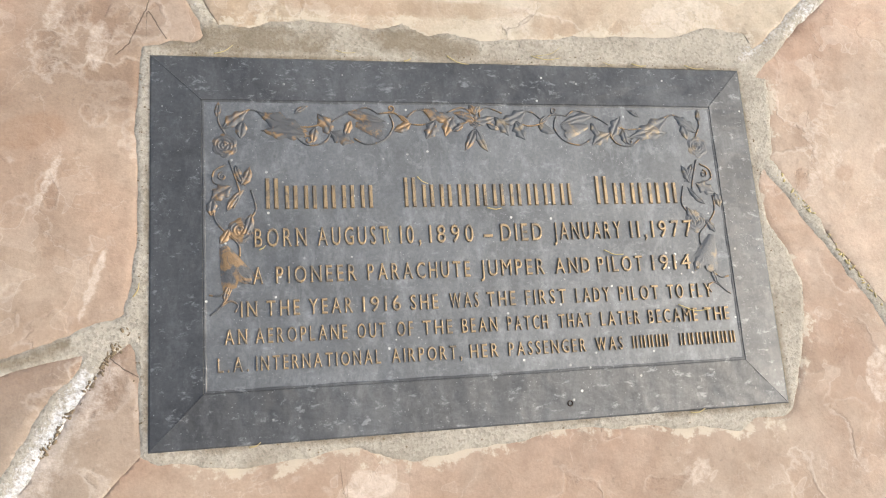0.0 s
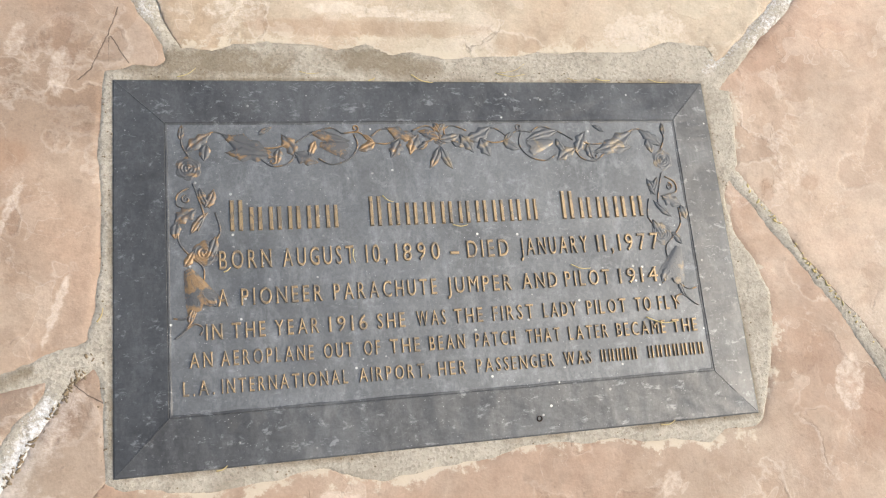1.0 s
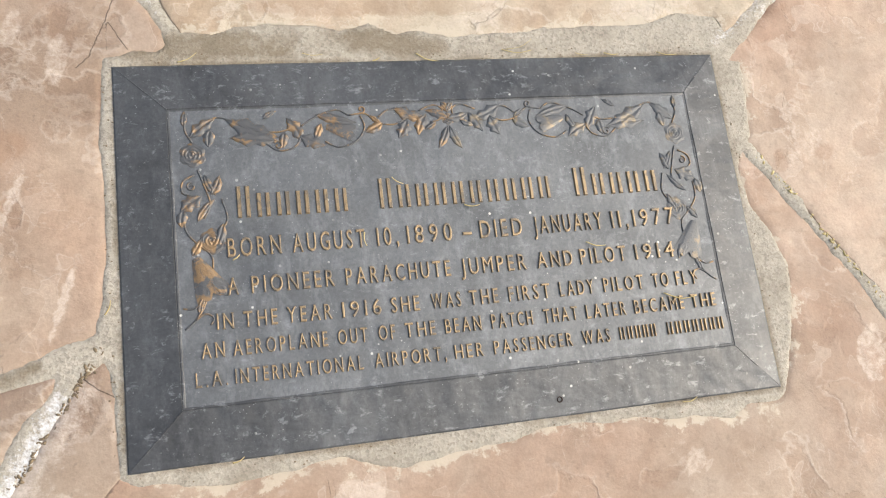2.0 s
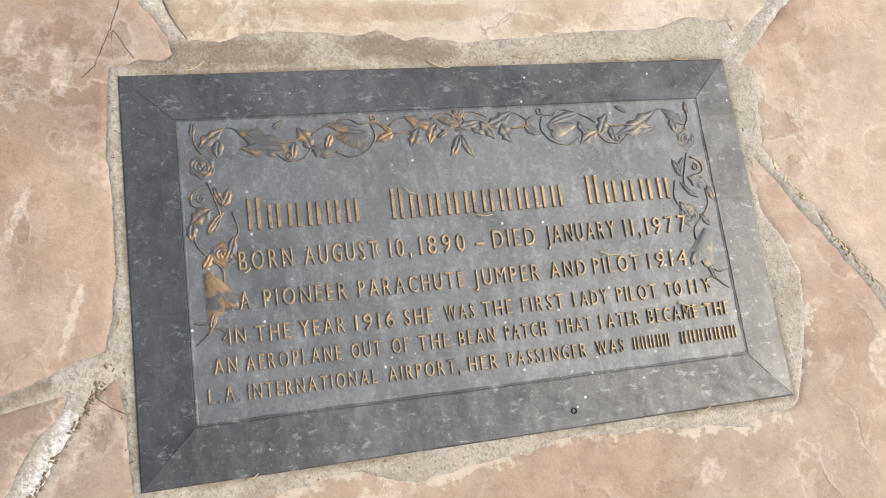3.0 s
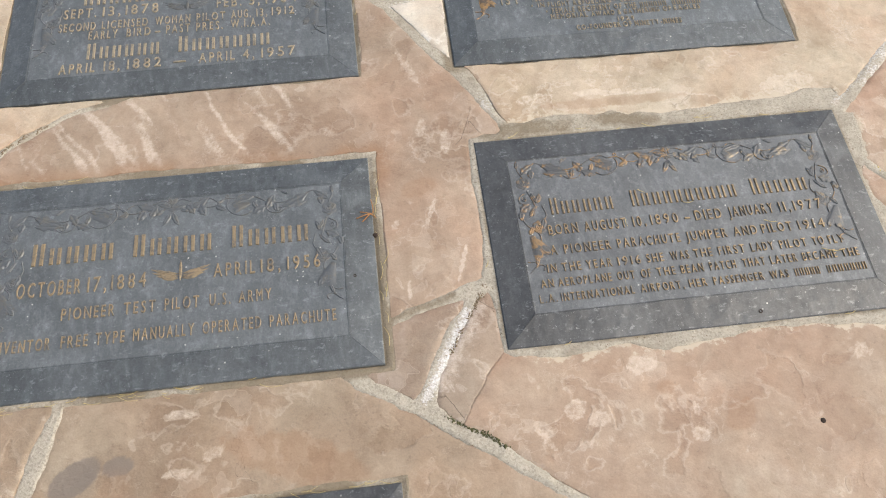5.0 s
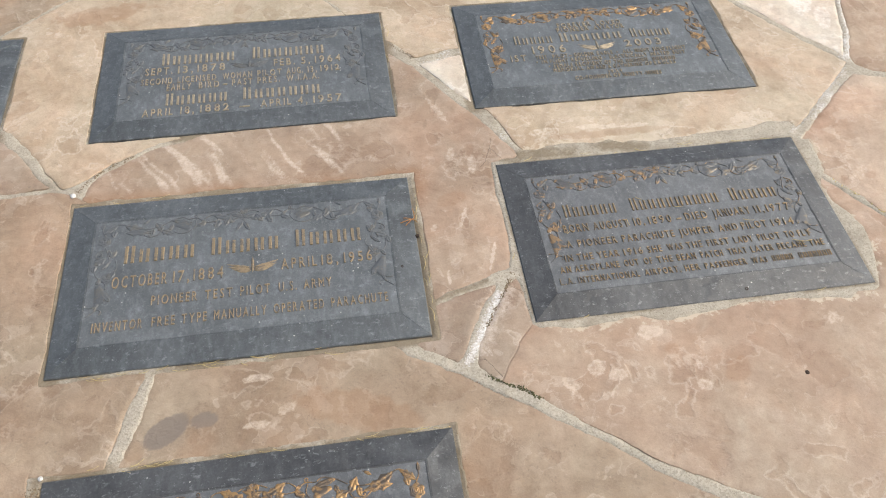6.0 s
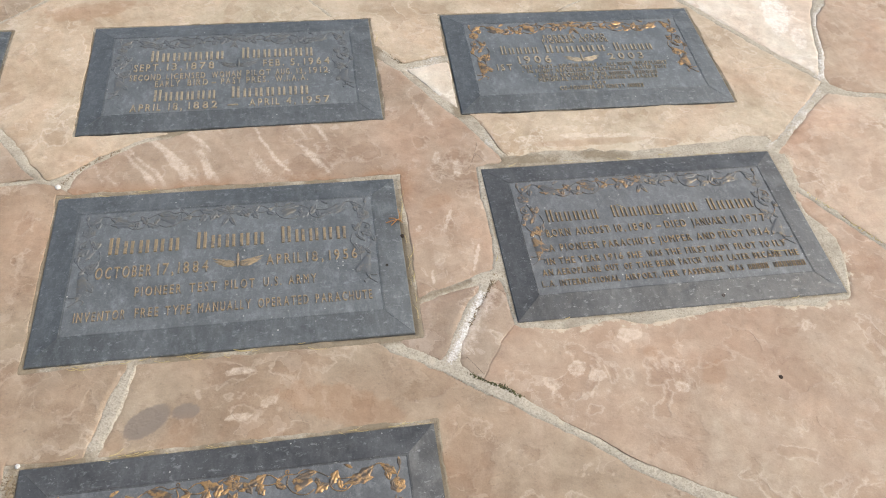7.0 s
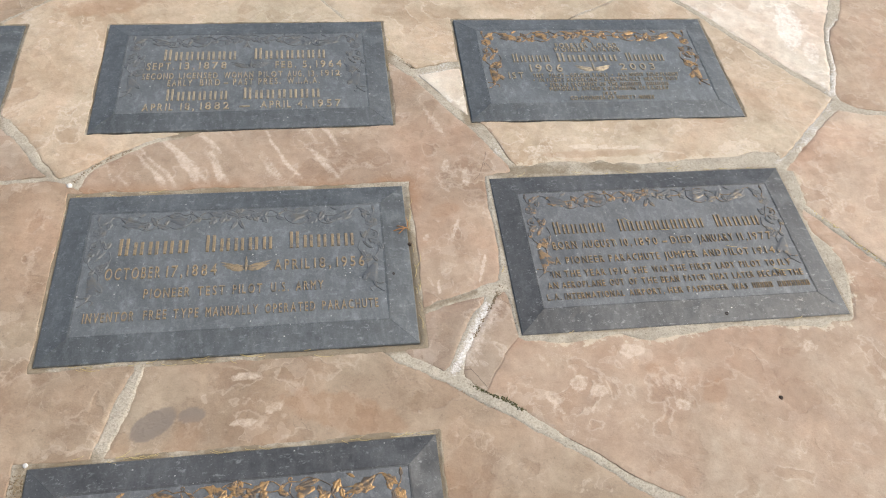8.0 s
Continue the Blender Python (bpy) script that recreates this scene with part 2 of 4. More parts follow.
STRAW = plain_material("dry_straw", (0.40, 0.29, 0.10), (0.66, 0.55, 0.27), 60, 0.7)
TWIG = plain_material("orange_twig", (0.34, 0.16, 0.05), (0.52, 0.27, 0.10), 90, 0.75)
PEBBLE = plain_material("white_pebble", (0.48, 0.46, 0.42), (0.72, 0.70, 0.66), 120, 0.8)
HUSK = plain_material("dark_husk", (0.02, 0.014, 0.01), (0.07, 0.045, 0.03), 150, 0.8)
MOSS = plain_material("dry_moss", (0.035, 0.035, 0.02), (0.16, 0.15, 0.06), 200, 0.95)
DEBRIS = plain_material("brown_debris", (0.10, 0.075, 0.05), (0.33, 0.25, 0.15), 200, 0.95)


def ground_material():
    m = Mat("distant_paving")
    colour = m.mix(m.noise(3, 6, 0.6), (0.37, 0.265, 0.185), (0.50, 0.385, 0.28))
    joint = m.ramp(m.cells(1.7, "DISTANCE_TO_EDGE"), (0.0, 0.0), (0.02, 0.0), (0.028, 1.0))
    colour = m.mix(joint, (0.36, 0.33, 0.28), colour)
    return m.done(colour, 0.85, 0.0, m.bump(m.noise(25, 5), 0.003), 0.3)


GROUND = ground_material()


# ---- mesh helpers ----
def link_mesh(name, data, material, parent, label=""):
    ob = new(name, data)
    data.materials.append(material)
    if parent:
        ob.parent = parent
    return tagged(ob, label) if label else ob


def part(name, bm, material, parent, label="", smooth=True):
    data = bpy.data.meshes.new(name)
    if smooth:
        for face in bm.faces:
            face.smooth = True
    bm.to_mesh(data)
    bm.free()
    return link_mesh(name, data, material, parent, label)


def lattice(ix, iy, seed):
    h = (ix.astype(np.int64) * 374761393 + iy.astype(np.int64) * 668265263 + seed * 982451653) & 0x7FFFFFFF
    h = ((h ^ (h >> 13)) * 1274126177) & 0x7FFFFFFF
    return ((h ^ (h >> 16)) & 0xFFFF) / 65535.0


def vnoise(x, y, size, seed, octaves=1):
    """Smooth noise from -1 to 1, with bumps about size metres wide."""
    total, gain, norm = 0.0, 1.0, 0.0
    for o in range(octaves):
        u, v = x / size * 2**o + 1000, y / size * 2**o + 1000
        iu, iv = np.floor(u), np.floor(v)
        fu, fv = u - iu, v - iv
        fu, fv = fu * fu * (3 - 2 * fu), fv * fv * (3 - 2 * fv)
        a, b = lattice(iu, iv, seed + o), lattice(iu + 1, iv, seed + o)
        c, d = lattice(iu, iv + 1, seed + o), lattice(iu + 1, iv + 1, seed + o)
        total = total + gain * ((a * (1 - fu) + b * fu) * (1 - fv) + (c * (1 - fu) + d * fu) * fv)
        norm += gain
        gain *= 0.5
    return total / norm * 2 - 1


def ease(x):
    x = np.clip(x, 0, 1)
    return x * x * (3 - 2 * x)


# ---- the plan: plaques (near left corner, width, height, turn; mortar margins left, right, near, far) ----
Plaque = {
    "pilot": ((0.0010, -0.0025), 0.608, 0.358, 0.0, (0.008, 0.024, 0.011, 0.029)),
    "inventor": ((-0.7842, -0.0020), 0.610, 0.349, -0.15, (0.006, 0.014, 0.010, 0.011)),
    "sisters": ((-0.7780, 0.5130), 0.602, 0.340, 0.2, (0.005, 0.006, 0.003, 0.004)),
    "aviator": ((-0.0105, 0.5170), 0.609, 0.342, -0.6, (0.006, 0.008, 0.003, 0.005)),
    "golden": ((-0.7590, -0.5190), 0.594, 0.350, 0.2, (0.022, 0.007, 0.010, 0.008)),
    "edge": ((-1.5660, 0.5030), 0.610, 0.351, 0.0, (0.006, 0.007, 0.006, 0.007)),
}


def plaque_away(x, y, key, margins=(0, 0, 0, 0)):
    """Signed distance from a plaque's outline, widened by the margins: minus inside."""
    (px, py), w, h, turn, _ = Plaque[key]
    c, s = math.cos(radians(turn)), math.sin(radians(turn))
    u, v = (x - px) * c + (y - py) * s, -(x - px) * s + (y - py) * c
    l, r, b, t = margins
    dx, dy = np.abs(u - (w + r - l) / 2) - (w + l + r) / 2, np.abs(v - (h + t - b) / 2) - (h + t + b) / 2
    return np.hypot(np.maximum(dx, 0), np.maximum(dy, 0)) + np.minimum(np.maximum(dx, dy), 0)


# Edges of the flagstones, along the joints between them.
PINK_SOUTH = [(-0.30, 0.03), (-0.235, 0.042), (-0.175, 0.060), (-0.122, 0.080), (-0.090, 0.087), (-0.065, 0.096), (-0.043, 0.106), (-0.019, 0.113), (0.03, 0.118)]
PINK_WEST = [(-0.772, 0.366), (-0.762, 0.408), (-0.726, 0.441), (-0.691, 0.461), (-0.642, 0.487), (-0.5, 0.522)]
PINK_EAST = [(-0.178, 0.722), (-0.160, 0.703), (-0.123, 0.663), (-0.053, 0.551), (-0.013, 0.497), (0.015, 0.446), (0.024, 0.424), (0.033, 0.411), (0.042, 0.395), (0.051, 0.378), (0.07, 0.34)]
WEDGE = [(-0.30, 0.012), (-0.235, 0.030), (-0.175, 0.047), (-0.123, 0.068), (-0.090, 0.075), (-0.073, 0.079), (-0.050, 0.081), (-0.052, 0.072), (-0.063, 0.058), (-0.083, 0.034), (-0.102, 0.004),
         (-0.117, -0.023), (-0.129, -0.052), (-0.138, -0.060), (-0.183, -0.033), (-0.222, -0.003), (-0.28, 0.02)]
SLIVER_WEST = [(-0.016, 0.093), (-0.027, 0.082), (-0.035, 0.070), (-0.047, 0.050), (-0.063, 0.030), (-0.084, -0.004), (-0.097, -0.026), (-0.104, -0.042), (-0.110, -0.062), (-0.096, -0.086), (-0.075, -0.100)]
HAIRLINE = [(0.010, 0.012), (-0.003, -0.001), (-0.021, -0.023), (-0.037, -0.041), (-0.060, -0.074), (-0.075, -0.100)]
SALMON_SOUTH = [(-0.067, -0.106), (-0.042, -0.118), (-0.022, -0.137), (-0.002, -0.154), (0.026, -0.174), (0.046, -0.194), (0.083, -0.221), (0.113, -0.244), (0.142, -0.267), (0.181, -0.290), (0.226, -0.316), (0.5, -0.455), (0.8, -0.61), (1.2, -0.79)]
SALMON_EAST = [(0.620, 0.250), (0.631, 0.234), (0.643, 0.222), (0.660, 0.195), (0.675, 0.175), (0.690, 0.151), (0.703, 0.127), (0.727, 0.097), (0.742, 0.071), (0.761, 0.037), (0.775, 0.012), (0.89, -0.14), (1.09, -0.31), (1.7, -0.61)]
EAST_SOUTH = [(0.50, 0.27), (0.60, 0.262), (0.637, 0.249), (0.648, 0.233), (0.661, 0.214), (0.673, 0.201), (0.688, 0.175), (0.701, 0.152), (0.717, 0.130), (0.736, 0.105), (0.758, 0.076), (0.768, 0.055), (0.79, 0.02), (0.91, -0.12), (1.1, -0.29), (1.7, -0.59)]
EAST_NORTH = [(1.7, 0.345), (1.2, 0.445), (0.945, 0.499), (0.869, 0.511), (0.828, 0.525), (0.774, 0.482), (0.718, 0.432), (0.654, 0.376), (0.620, 0.345), (0.56, 0.30)]
BUFF_NORTH = [(-0.30, 0.06), (-0.237, -0.010), (-0.216, -0.033), (-0.181, -0.054), (-0.142, -0.075), (-0.129, -0.083), (-0.104, -0.102), (-0.071, -0.125), (-0.037, -0.145), (-0.014, -0.165), (0.026, -0.193),
              (0.064, -0.224), (0.094, -0.247), (0.123, -0.271), (0.153, -0.293), (0.178, -0.311), (0.5, -0.474), (0.8, -0.63), (1.2, -0.81)]
BUFF_WEST = [(-0.61, 0.05), (-0.619, -0.025), (-0.629, -0.068), (-0.644, -0.122), (-0.660, -0.165), (-0.70, -0.26), (-0.75, -0.4), (-0.9, -0.8)]
SAND_EAST = [(-0.622, 0.05), (-0.630, -0.023), (-0.652, -0.070), (-0.664, -0.120), (-0.676, -0.161), (-0.716, -0.255), (-0.766, -0.4), (-0.916, -0.8)]
TAN_SOUTH = [(-0.815, 0.397), (-0.796, 0.400), (-0.764, 0.420), (-0.727, 0.450), (-0.692, 0.467), (-0.642, 0.493), (-0.5, 0.528)]
TAN_WEST = [(-0.815, 0.397), (-0.824, 0.408), (-0.850, 0.443), (-0.890, 0.508), (-0.932, 0.555), (-1.05, 0.655)]
ROSE_EAST = [(-0.836, 0.403), (-0.861, 0.429), (-0.899, 0.490), (-0.937, 0.534), (-1.06, 0.625), (-1.2, 0.70)]
MID_WEST = [(-0.014, 0.528), (0.014, 0.508), (0.034, 0.461), (0.043, 0.426), (0.050, 0.410), (0.055, 0.400), (0.061, 0.389), (0.09, 0.35)]
SHARD = [(-0.107, 0.668), (-0.043, 0.684), (0.04, 0.70), (0.04, 0.56), (-0.014, 0.534), (-0.045, 0.570)]
BACK_SOUTH = [(-0.176, 0.760), (-0.162, 0.746), (-0.139, 0.717), (-0.113, 0.689), (-0.040, 0.706), (0.05, 0.725)]
BACK_WEST = [(-0.22, 0.80), (-0.256, 0.862), (-0.300, 0.925), (-0.5, 1.2), (-0.6, 1.45)]
MID_NORTH = [(0.835, 0.566), (0.810, 0.593), (0.772, 0.636), (0.727, 0.700), (0.680, 0.765), (0.632, 0.833), (0.585, 0.905), (0.50, 0.99)]
MID_CORNER = [(0.835, 0.566), (0.816, 0.545), (0.768, 0.501), (0.712, 0.450), (0.648, 0.393), (0.618, 0.370), (0.55, 0.32)]
WHITE_SOUTH = [(0.836, 0.582), (0.819, 0.609), (0.780, 0.654), (0.735, 0.716), (0.688, 0.782), (0.639, 0.850), (0.600, 0.912), (0.51, 1.01)]
WHITE_EAST = [(0.836, 0.582), (0.872, 0.661), (0.886, 0.713), (0.903, 0.766), (0.923, 0.810), (1.0, 0.95), (1.08, 1.45)]
BROWN_WEST = [(0.845, 0.556), (0.848, 0.585), (0.884, 0.660), (0.901, 0.712), (0.916, 0.766), (0.938, 0.810), (0.975, 0.846), (1.03, 0.95), (1.11, 1.45)]
NORTH_WEST = [(-1.1, 0.81), (-1.01, 0.862), (-0.95, 0.92), (-0.898, 0.966), (-0.75, 1.08), (-0.6, 1.45)]
ABOVE = [(0.25, 0.83), (0.285, 0.866), (0.358, 0.905), (0.50, 0.985)]

STONES = [
    ("tan", 0.0005, MID_WEST + [(0.15, 0.3), (0.45, 0.28)] + MID_CORNER[::-1] + MID_NORTH[1:] + ABOVE[::-1][1:] + [(0.1, 0.75), (0.05, 0.6)]),
    ("pink", 0.0005, PINK_WEST + [(-0.3, 0.6), (-0.22, 0.70)] + PINK_EAST + [(0.12, 0.3), (0.1, 0.15)] + PINK_SOUTH[::-1] + [(-0.5, 0.2), (-0.73, 0.33)]),
    ("rose", 0.0005, WEDGE),
    ("rose", 0.0, SLIVER_WEST + HAIRLINE[::-1][1:] + [(0.05, 0.05), (0.05, 0.09)]),
    ("salmon", 0.0, HAIRLINE + SALMON_SOUTH + [(1.7, -0.8)] + SALMON_EAST[::-1] + [(0.55, 0.2), (0.3, 0.15), (0.1, 0.05)]),
    ("peach", 0.0005, EAST_SOUTH + EAST_NORTH),
    ("white", 0.0005, SHARD),
    ("tan", 0.0025, BACK_SOUTH + [(0.1, 0.8)] + ABOVE + [(0.45, 1.45)] + BACK_WEST[::-1]),
    ("white", 0.0005, WHITE_SOUTH + [(0.47, 1.45)] + WHITE_EAST[::-1]),
    ("brown", 0.0005, BROWN_WEST + [(1.7, 1.45), (1.7, 0.36), (1.2, 0.46), (0.952, 0.514), (0.877, 0.527)]),
    ("tan", 0.0015, TAN_WEST + NORTH_WEST + BACK_WEST[::-1][1:] + [(-0.3, 0.6)] + TAN_SOUTH[::-1][:-1]),
    ("buff", 0.006, NORTH_WEST + [(-1.6, 1.45), (-1.6, 0.7), (-1.2, 0.70), (-1.06, 0.66)]),
    ("rose", 0.0005, [(-0.90, 0.398), (-1.6, 0.425), (-1.6, 0.69)] + ROSE_EAST[::-1]),
    ("buff", 0.0005, [(-0.80, 0.385), (-0.835, 0.392), (-0.90, 0.387), (-1.6, 0.413), (-1.6, -0.8)] + SAND_EAST[::-1] + [(-0.72, 0.33)]),
    ("buff", 0.0005, BUFF_WEST[::-1] + BUFF_NORTH),
]
# The mortar collar round the pilot's plaque, from its near left corner clockwise.
COLLAR = [(-0.003, -0.006), (-0.004, 0.022), (-0.005, 0.060), (-0.010, 0.090), (-0.018, 0.095), (-0.016, 0.126), (-0.012, 0.145), (-0.010, 0.170), (-0.006, 0.205), (-0.008, 0.257), (-0.010, 0.283), (-0.007, 0.320), (-0.005, 0.364),
          (0.010, 0.366), (0.018, 0.371), (0.039, 0.368), (0.053, 0.377), (0.065, 0.389), (0.091, 0.384), (0.109, 0.394), (0.152, 0.396), (0.210, 0.390), (0.240, 0.397), (0.265, 0.382), (0.286, 0.389), (0.320, 0.382), (0.400, 0.384),
          (0.438, 0.391), (0.537, 0.394), (0.580, 0.406), (0.625, 0.400), (0.631, 0.380), (0.622, 0.360), (0.630, 0.347), (0.643, 0.346), (0.642, 0.308), (0.634, 0.262), (0.622, 0.250), (0.613, 0.226), (0.617, 0.181), (0.634, 0.155),
          (0.647, 0.119), (0.644, 0.083), (0.621, 0.016), (0.612, -0.006), (0.602, -0.014), (0.571, -0.013)]
COLLAR += [(0.553, -0.025), (0.508, -0.016), (0.490, -0.017), (0.450, -0.010), (0.426, -0.013), (0.398, -0.008), (0.350, -0.009), (0.320, -0.016), (0.266, -0.022), (0.230, -0.027), (0.205, -0.022), (0.169, -0.010), (0.132, -0.016), (0.062, -0.017), (0.009, -0.011)]
STONE_SKIN = {"salmon": STONE_SALMON, "peach": STONE_PEACH, "pink": STONE_PINK, "rose": STONE_ROSE, "tan": STONE_TAN, "buff": STONE_BUFF, "white": STONE_WHITE, "brown": STONE_BROWN}


def inside_by(x, y, ring):
    """Signed distance from a closed ring of points: plus inside."""
    ring = np.array(ring)
    far, odd = np.full(x.shape, 9.0), np.zeros(x.shape, bool)
    for (x0, y0), (x1, y1) in zip(ring, np.roll(ring, -1, 0)):
        ex, ey = x1 - x0, y1 - y0
        k = np.clip(((x - x0) * ex + (y - y0) * ey) / (ex * ex + ey * ey + 1e-12), 0, 1)
        far = np.minimum(far, np.hypot(x - x0 - k * ex, y - y0 - k * ey))
        cross = (y0 > y) != (y1 > y)
        odd ^= cross & (x < ex * (y - y0) / (ey if abs(ey) > 1e-12 else 1e-12) + x0)
    return np.where(odd, far, -far)


def stone_depth(x, y, n):
    """How far a place lies inside stone n, with its ragged edge: plus inside."""
    _, half, ring = STONES[n]
    m = 3 if n == 4 else n  # the two halves of a cracked stone share one edge
    wx = x + 0.0012 * vnoise(x, y, 0.06, 11) + 0.0016 * vnoise(x, y, 0.017, 21 + m) + 0.0011 * vnoise(x, y, 0.007, 51 + m)
    wy = y + 0.0012 * vnoise(x, y, 0.06, 12) + 0.0016 * vnoise(x, y, 0.017, 41 + m) + 0.0011 * vnoise(x, y, 0.007, 61 + m)
    d = inside_by(wx, wy, ring) - half
    for key, spec in Plaque.items():
        if key == "pilot":
            d = np.minimum(d, -inside_by(x, y, COLLAR) + 0.0035 * vnoise(x, y, 0.03, 71, 4))
        else:
            d = np.minimum(d, plaque_away(x, y, key, spec[4]) + 0.0045 * vnoise(x, y, 0.04, 71, 4))
    return d


def cut_sheet(xs, ys, d, height, floor_z):
    """The part of a grid where d > 0, with a clean cut edge and a skirt down to floor_z. Returns vertices, top faces, skirt faces."""
    nx, ny = len(xs), len(ys)
    keep = d > 0
    index = -np.ones(d.shape, int)
    jj, ii = np.nonzero(keep)
    index[jj, ii] = np.arange(len(jj))
    flat = [np.stack([xs[ii], ys[jj]], 1)]
    depth = [d[jj, ii]]
    c = keep[:-1, :-1].astype(int) + keep[:-1, 1:] + keep[1:, 1:] + keep[1:, :-1]
    fj, fi = np.nonzero(c == 4)
    tops = np.stack([index[fj, fi], index[fj, fi + 1], index[fj + 1, fi + 1], index[fj + 1, fi]], 1).tolist()
    extra, made, walls, count = [], {}, [], len(jj)
    for j, i in zip(*np.nonzero((c > 0) & (c < 4))):
        ring, cuts = [(j, i), (j, i + 1), (j + 1, i + 1), (j + 1, i)], []
        face = []
        for a, b in zip(ring, ring[1:] + ring[:1]):
            if keep[a]:
                face.append(int(index[a]))
            if keep[a] != keep[b]:
                key = (min(a, b), max(a, b))
                if key not in made:
                    k = d[a] / (d[a] - d[b])
                    extra.append((xs[a[1]] + k * (xs[b[1]] - xs[a[1]]), ys[a[0]] + k * (ys[b[0]] - ys[a[0]])))
                    made[key] = count + len(extra) - 1
                face.append(made[key])
                cuts.append((made[key], bool(keep[a])))
        if len(face) > 2:
            tops.append(face)
        if len(cuts) == 2:
            walls.append((cuts[0][0], cuts[1][0]) if cuts[0][1] else (cuts[1][0], cuts[0][0]))
    if extra:
        flat.append(np.array(extra))
        depth.append(np.zeros(len(extra)))
    xy, deep = np.concatenate(flat), np.concatenate(depth)
    z = height(xy[:, 0], xy[:, 1], deep)
    low = {v: len(xy) + n for n, v in enumerate(sorted({v for w in walls for v in w}))}
    lows = np.array([[*xy[v], floor_z] for v in low]).reshape(-1, 3)
    skirts = [[b, a, low[a], low[b]] for a, b in walls]
    return np.concatenate([np.c_[xy, z], lows]), tops, skirts


def sheet_mesh(name, verts, tops, skirts, fields):
    data = bpy.data.meshes.new(name)
    data.from_pydata(verts.tolist(), [], tops + skirts)
    data.polygons.foreach_set("use_smooth", [True] * len(tops) + [False] * len(skirts))
    for key, values in fields.items():
        data.attributes.new(key, "FLOAT", "POINT").data.foreach_set("value", np.asarray(values, np.float32))
    data.update()
    return data


def oval(x, y, cx, cy, a, b, turn):
    c, s = math.cos(radians(turn)), math.sin(radians(turn))
    u, v = (x - cx) * c + (y - cy) * s, -(x - cx) * s + (y - cy) * c
    return np.hypot(u / a, v / b)


# Fine cracks that run through single stones.
CRACKS = {
    1: [[(0.006, 0.430), (-0.002, 0.406), (-0.011, 0.384), (-0.019, 0.365), (-0.029, 0.355)], [(-0.001, 0.400), (0.006, 0.388), (0.015, 0.372)]],
    3: [[(-0.030, 0.078), (-0.018, 0.068), (-0.002, 0.057)], [(-0.108, -0.058), (-0.094, -0.060), (-0.074, -0.093)]],
}


def crack_field(x, y, lines):
    """Signed distance from the nearest open line: plus on its left; 9 far from all."""
    far, signed = np.full(x.shape, 9.0), np.full(x.shape, 9.0)
    for line in lines:
        for (x0, y0), (x1, y1) in zip(line, line[1:]):
            ex, ey = x1 - x0, y1 - y0
            k = ((x - x0) * ex + (y - y0) * ey) / (ex * ex + ey * ey)
            side = (ex * (y - y0) - ey * (x - x0)) / math.hypot(ex, ey)
            near = (k > -0.1) & (k < 1.1) & (np.abs(side) < np.minimum(far, 0.015))
            far, signed = np.where(near, np.abs(side), far), np.where(near, side, signed)
    return signed


# Blotches that show on single stones: kind, place, half length, half width, turn, strength.
BLOTCHES = {
    1: [("pale", -0.080, 0.240, 0.026, 0.0045, 68, 0.6), ("pale", -0.046, 0.140, 0.032, 0.0045, 72, 0.65), ("pale", -0.139, 0.218, 0.011, 0.006, 60, 0.45),
        ("pale", -0.045, 0.362, 0.028, 0.011, 82, 0.45), ("pale", -0.082, 0.395, 0.020, 0.008, 75, 0.45), ("pale", -0.129, 0.107, 0.016, 0.004, 85, 0.5),
        ("pale", -0.090, 0.520, 0.05, 0.008, 110, 0.4), ("rust", -0.100, 0.28, 0.03, 0.015, 20, 0.25)],
    4: [("pale", 0.080, -0.098, 0.018, 0.013, 30, 0.5), ("pale", 0.110, -0.113, 0.017, 0.012, 10, 0.5), ("pale", 0.244, -0.151, 0.013, 0.010, 0, 0.5),
        ("pale", 0.246, -0.116, 0.007, 0.012, 0, 0.5), ("rust", 0.306, -0.130, 0.026, 0.017, 30, 0.3), ("rust", 0.211, -0.081, 0.014, 0.010, 0, 0.32),
        ("pale", 0.184, -0.046, 0.024, 0.014, 0, 0.6), ("pale", 0.505, -0.061, 0.014, 0.009, 40, 0.45), ("pale", 0.031, -0.130, 0.022, 0.006, 120, 0.45), ("pale", 0.725, 0.020, 0.030, 0.016, 80, 0.5)],
    5: [("pale", 0.70, 0.25, 0.03, 0.02, 40, 0.35), ("rust", 0.667, 0.232, 0.012, 0.007, 90, 0.3), ("rust", 0.725, 0.240, 0.016, 0.009, 20, 0.25)],
    0: [("pale", 0.114, 0.432, 0.035, 0.012, 10, 0.45), ("pale", 0.225, 0.436, 0.05, 0.009, -4, 0.48), ("pale", 0.300, 0.430, 0.03, 0.007, 0, 0.45), ("pale", 0.55, 0.42, 0.05, 0.02, 10, 0.4),
        ("rust", 0.25, 0.415, 0.12, 0.010, 0, 0.28)],
    14: [("pale", -0.456, -0.044, 0.03, 0.007, 0, 0.55), ("pale", -0.459, -0.122, 0.022, 0.007, 5, 0.6), ("pale", -0.414, -0.101, 0.016, 0.010, 30, 0.5), ("rust", -0.30, -0.12, 0.10, 0.03, -20, 0.3)],
    8: [("pale", 0.832, 0.823, 0.09, 0.035, 75, 0.45), ("pale", 0.848, 0.719, 0.05, 0.02, 70, 0.4)],
    10: [("rust", -0.80, 0.92, 0.10, 0.03, 10, 0.35)],
}


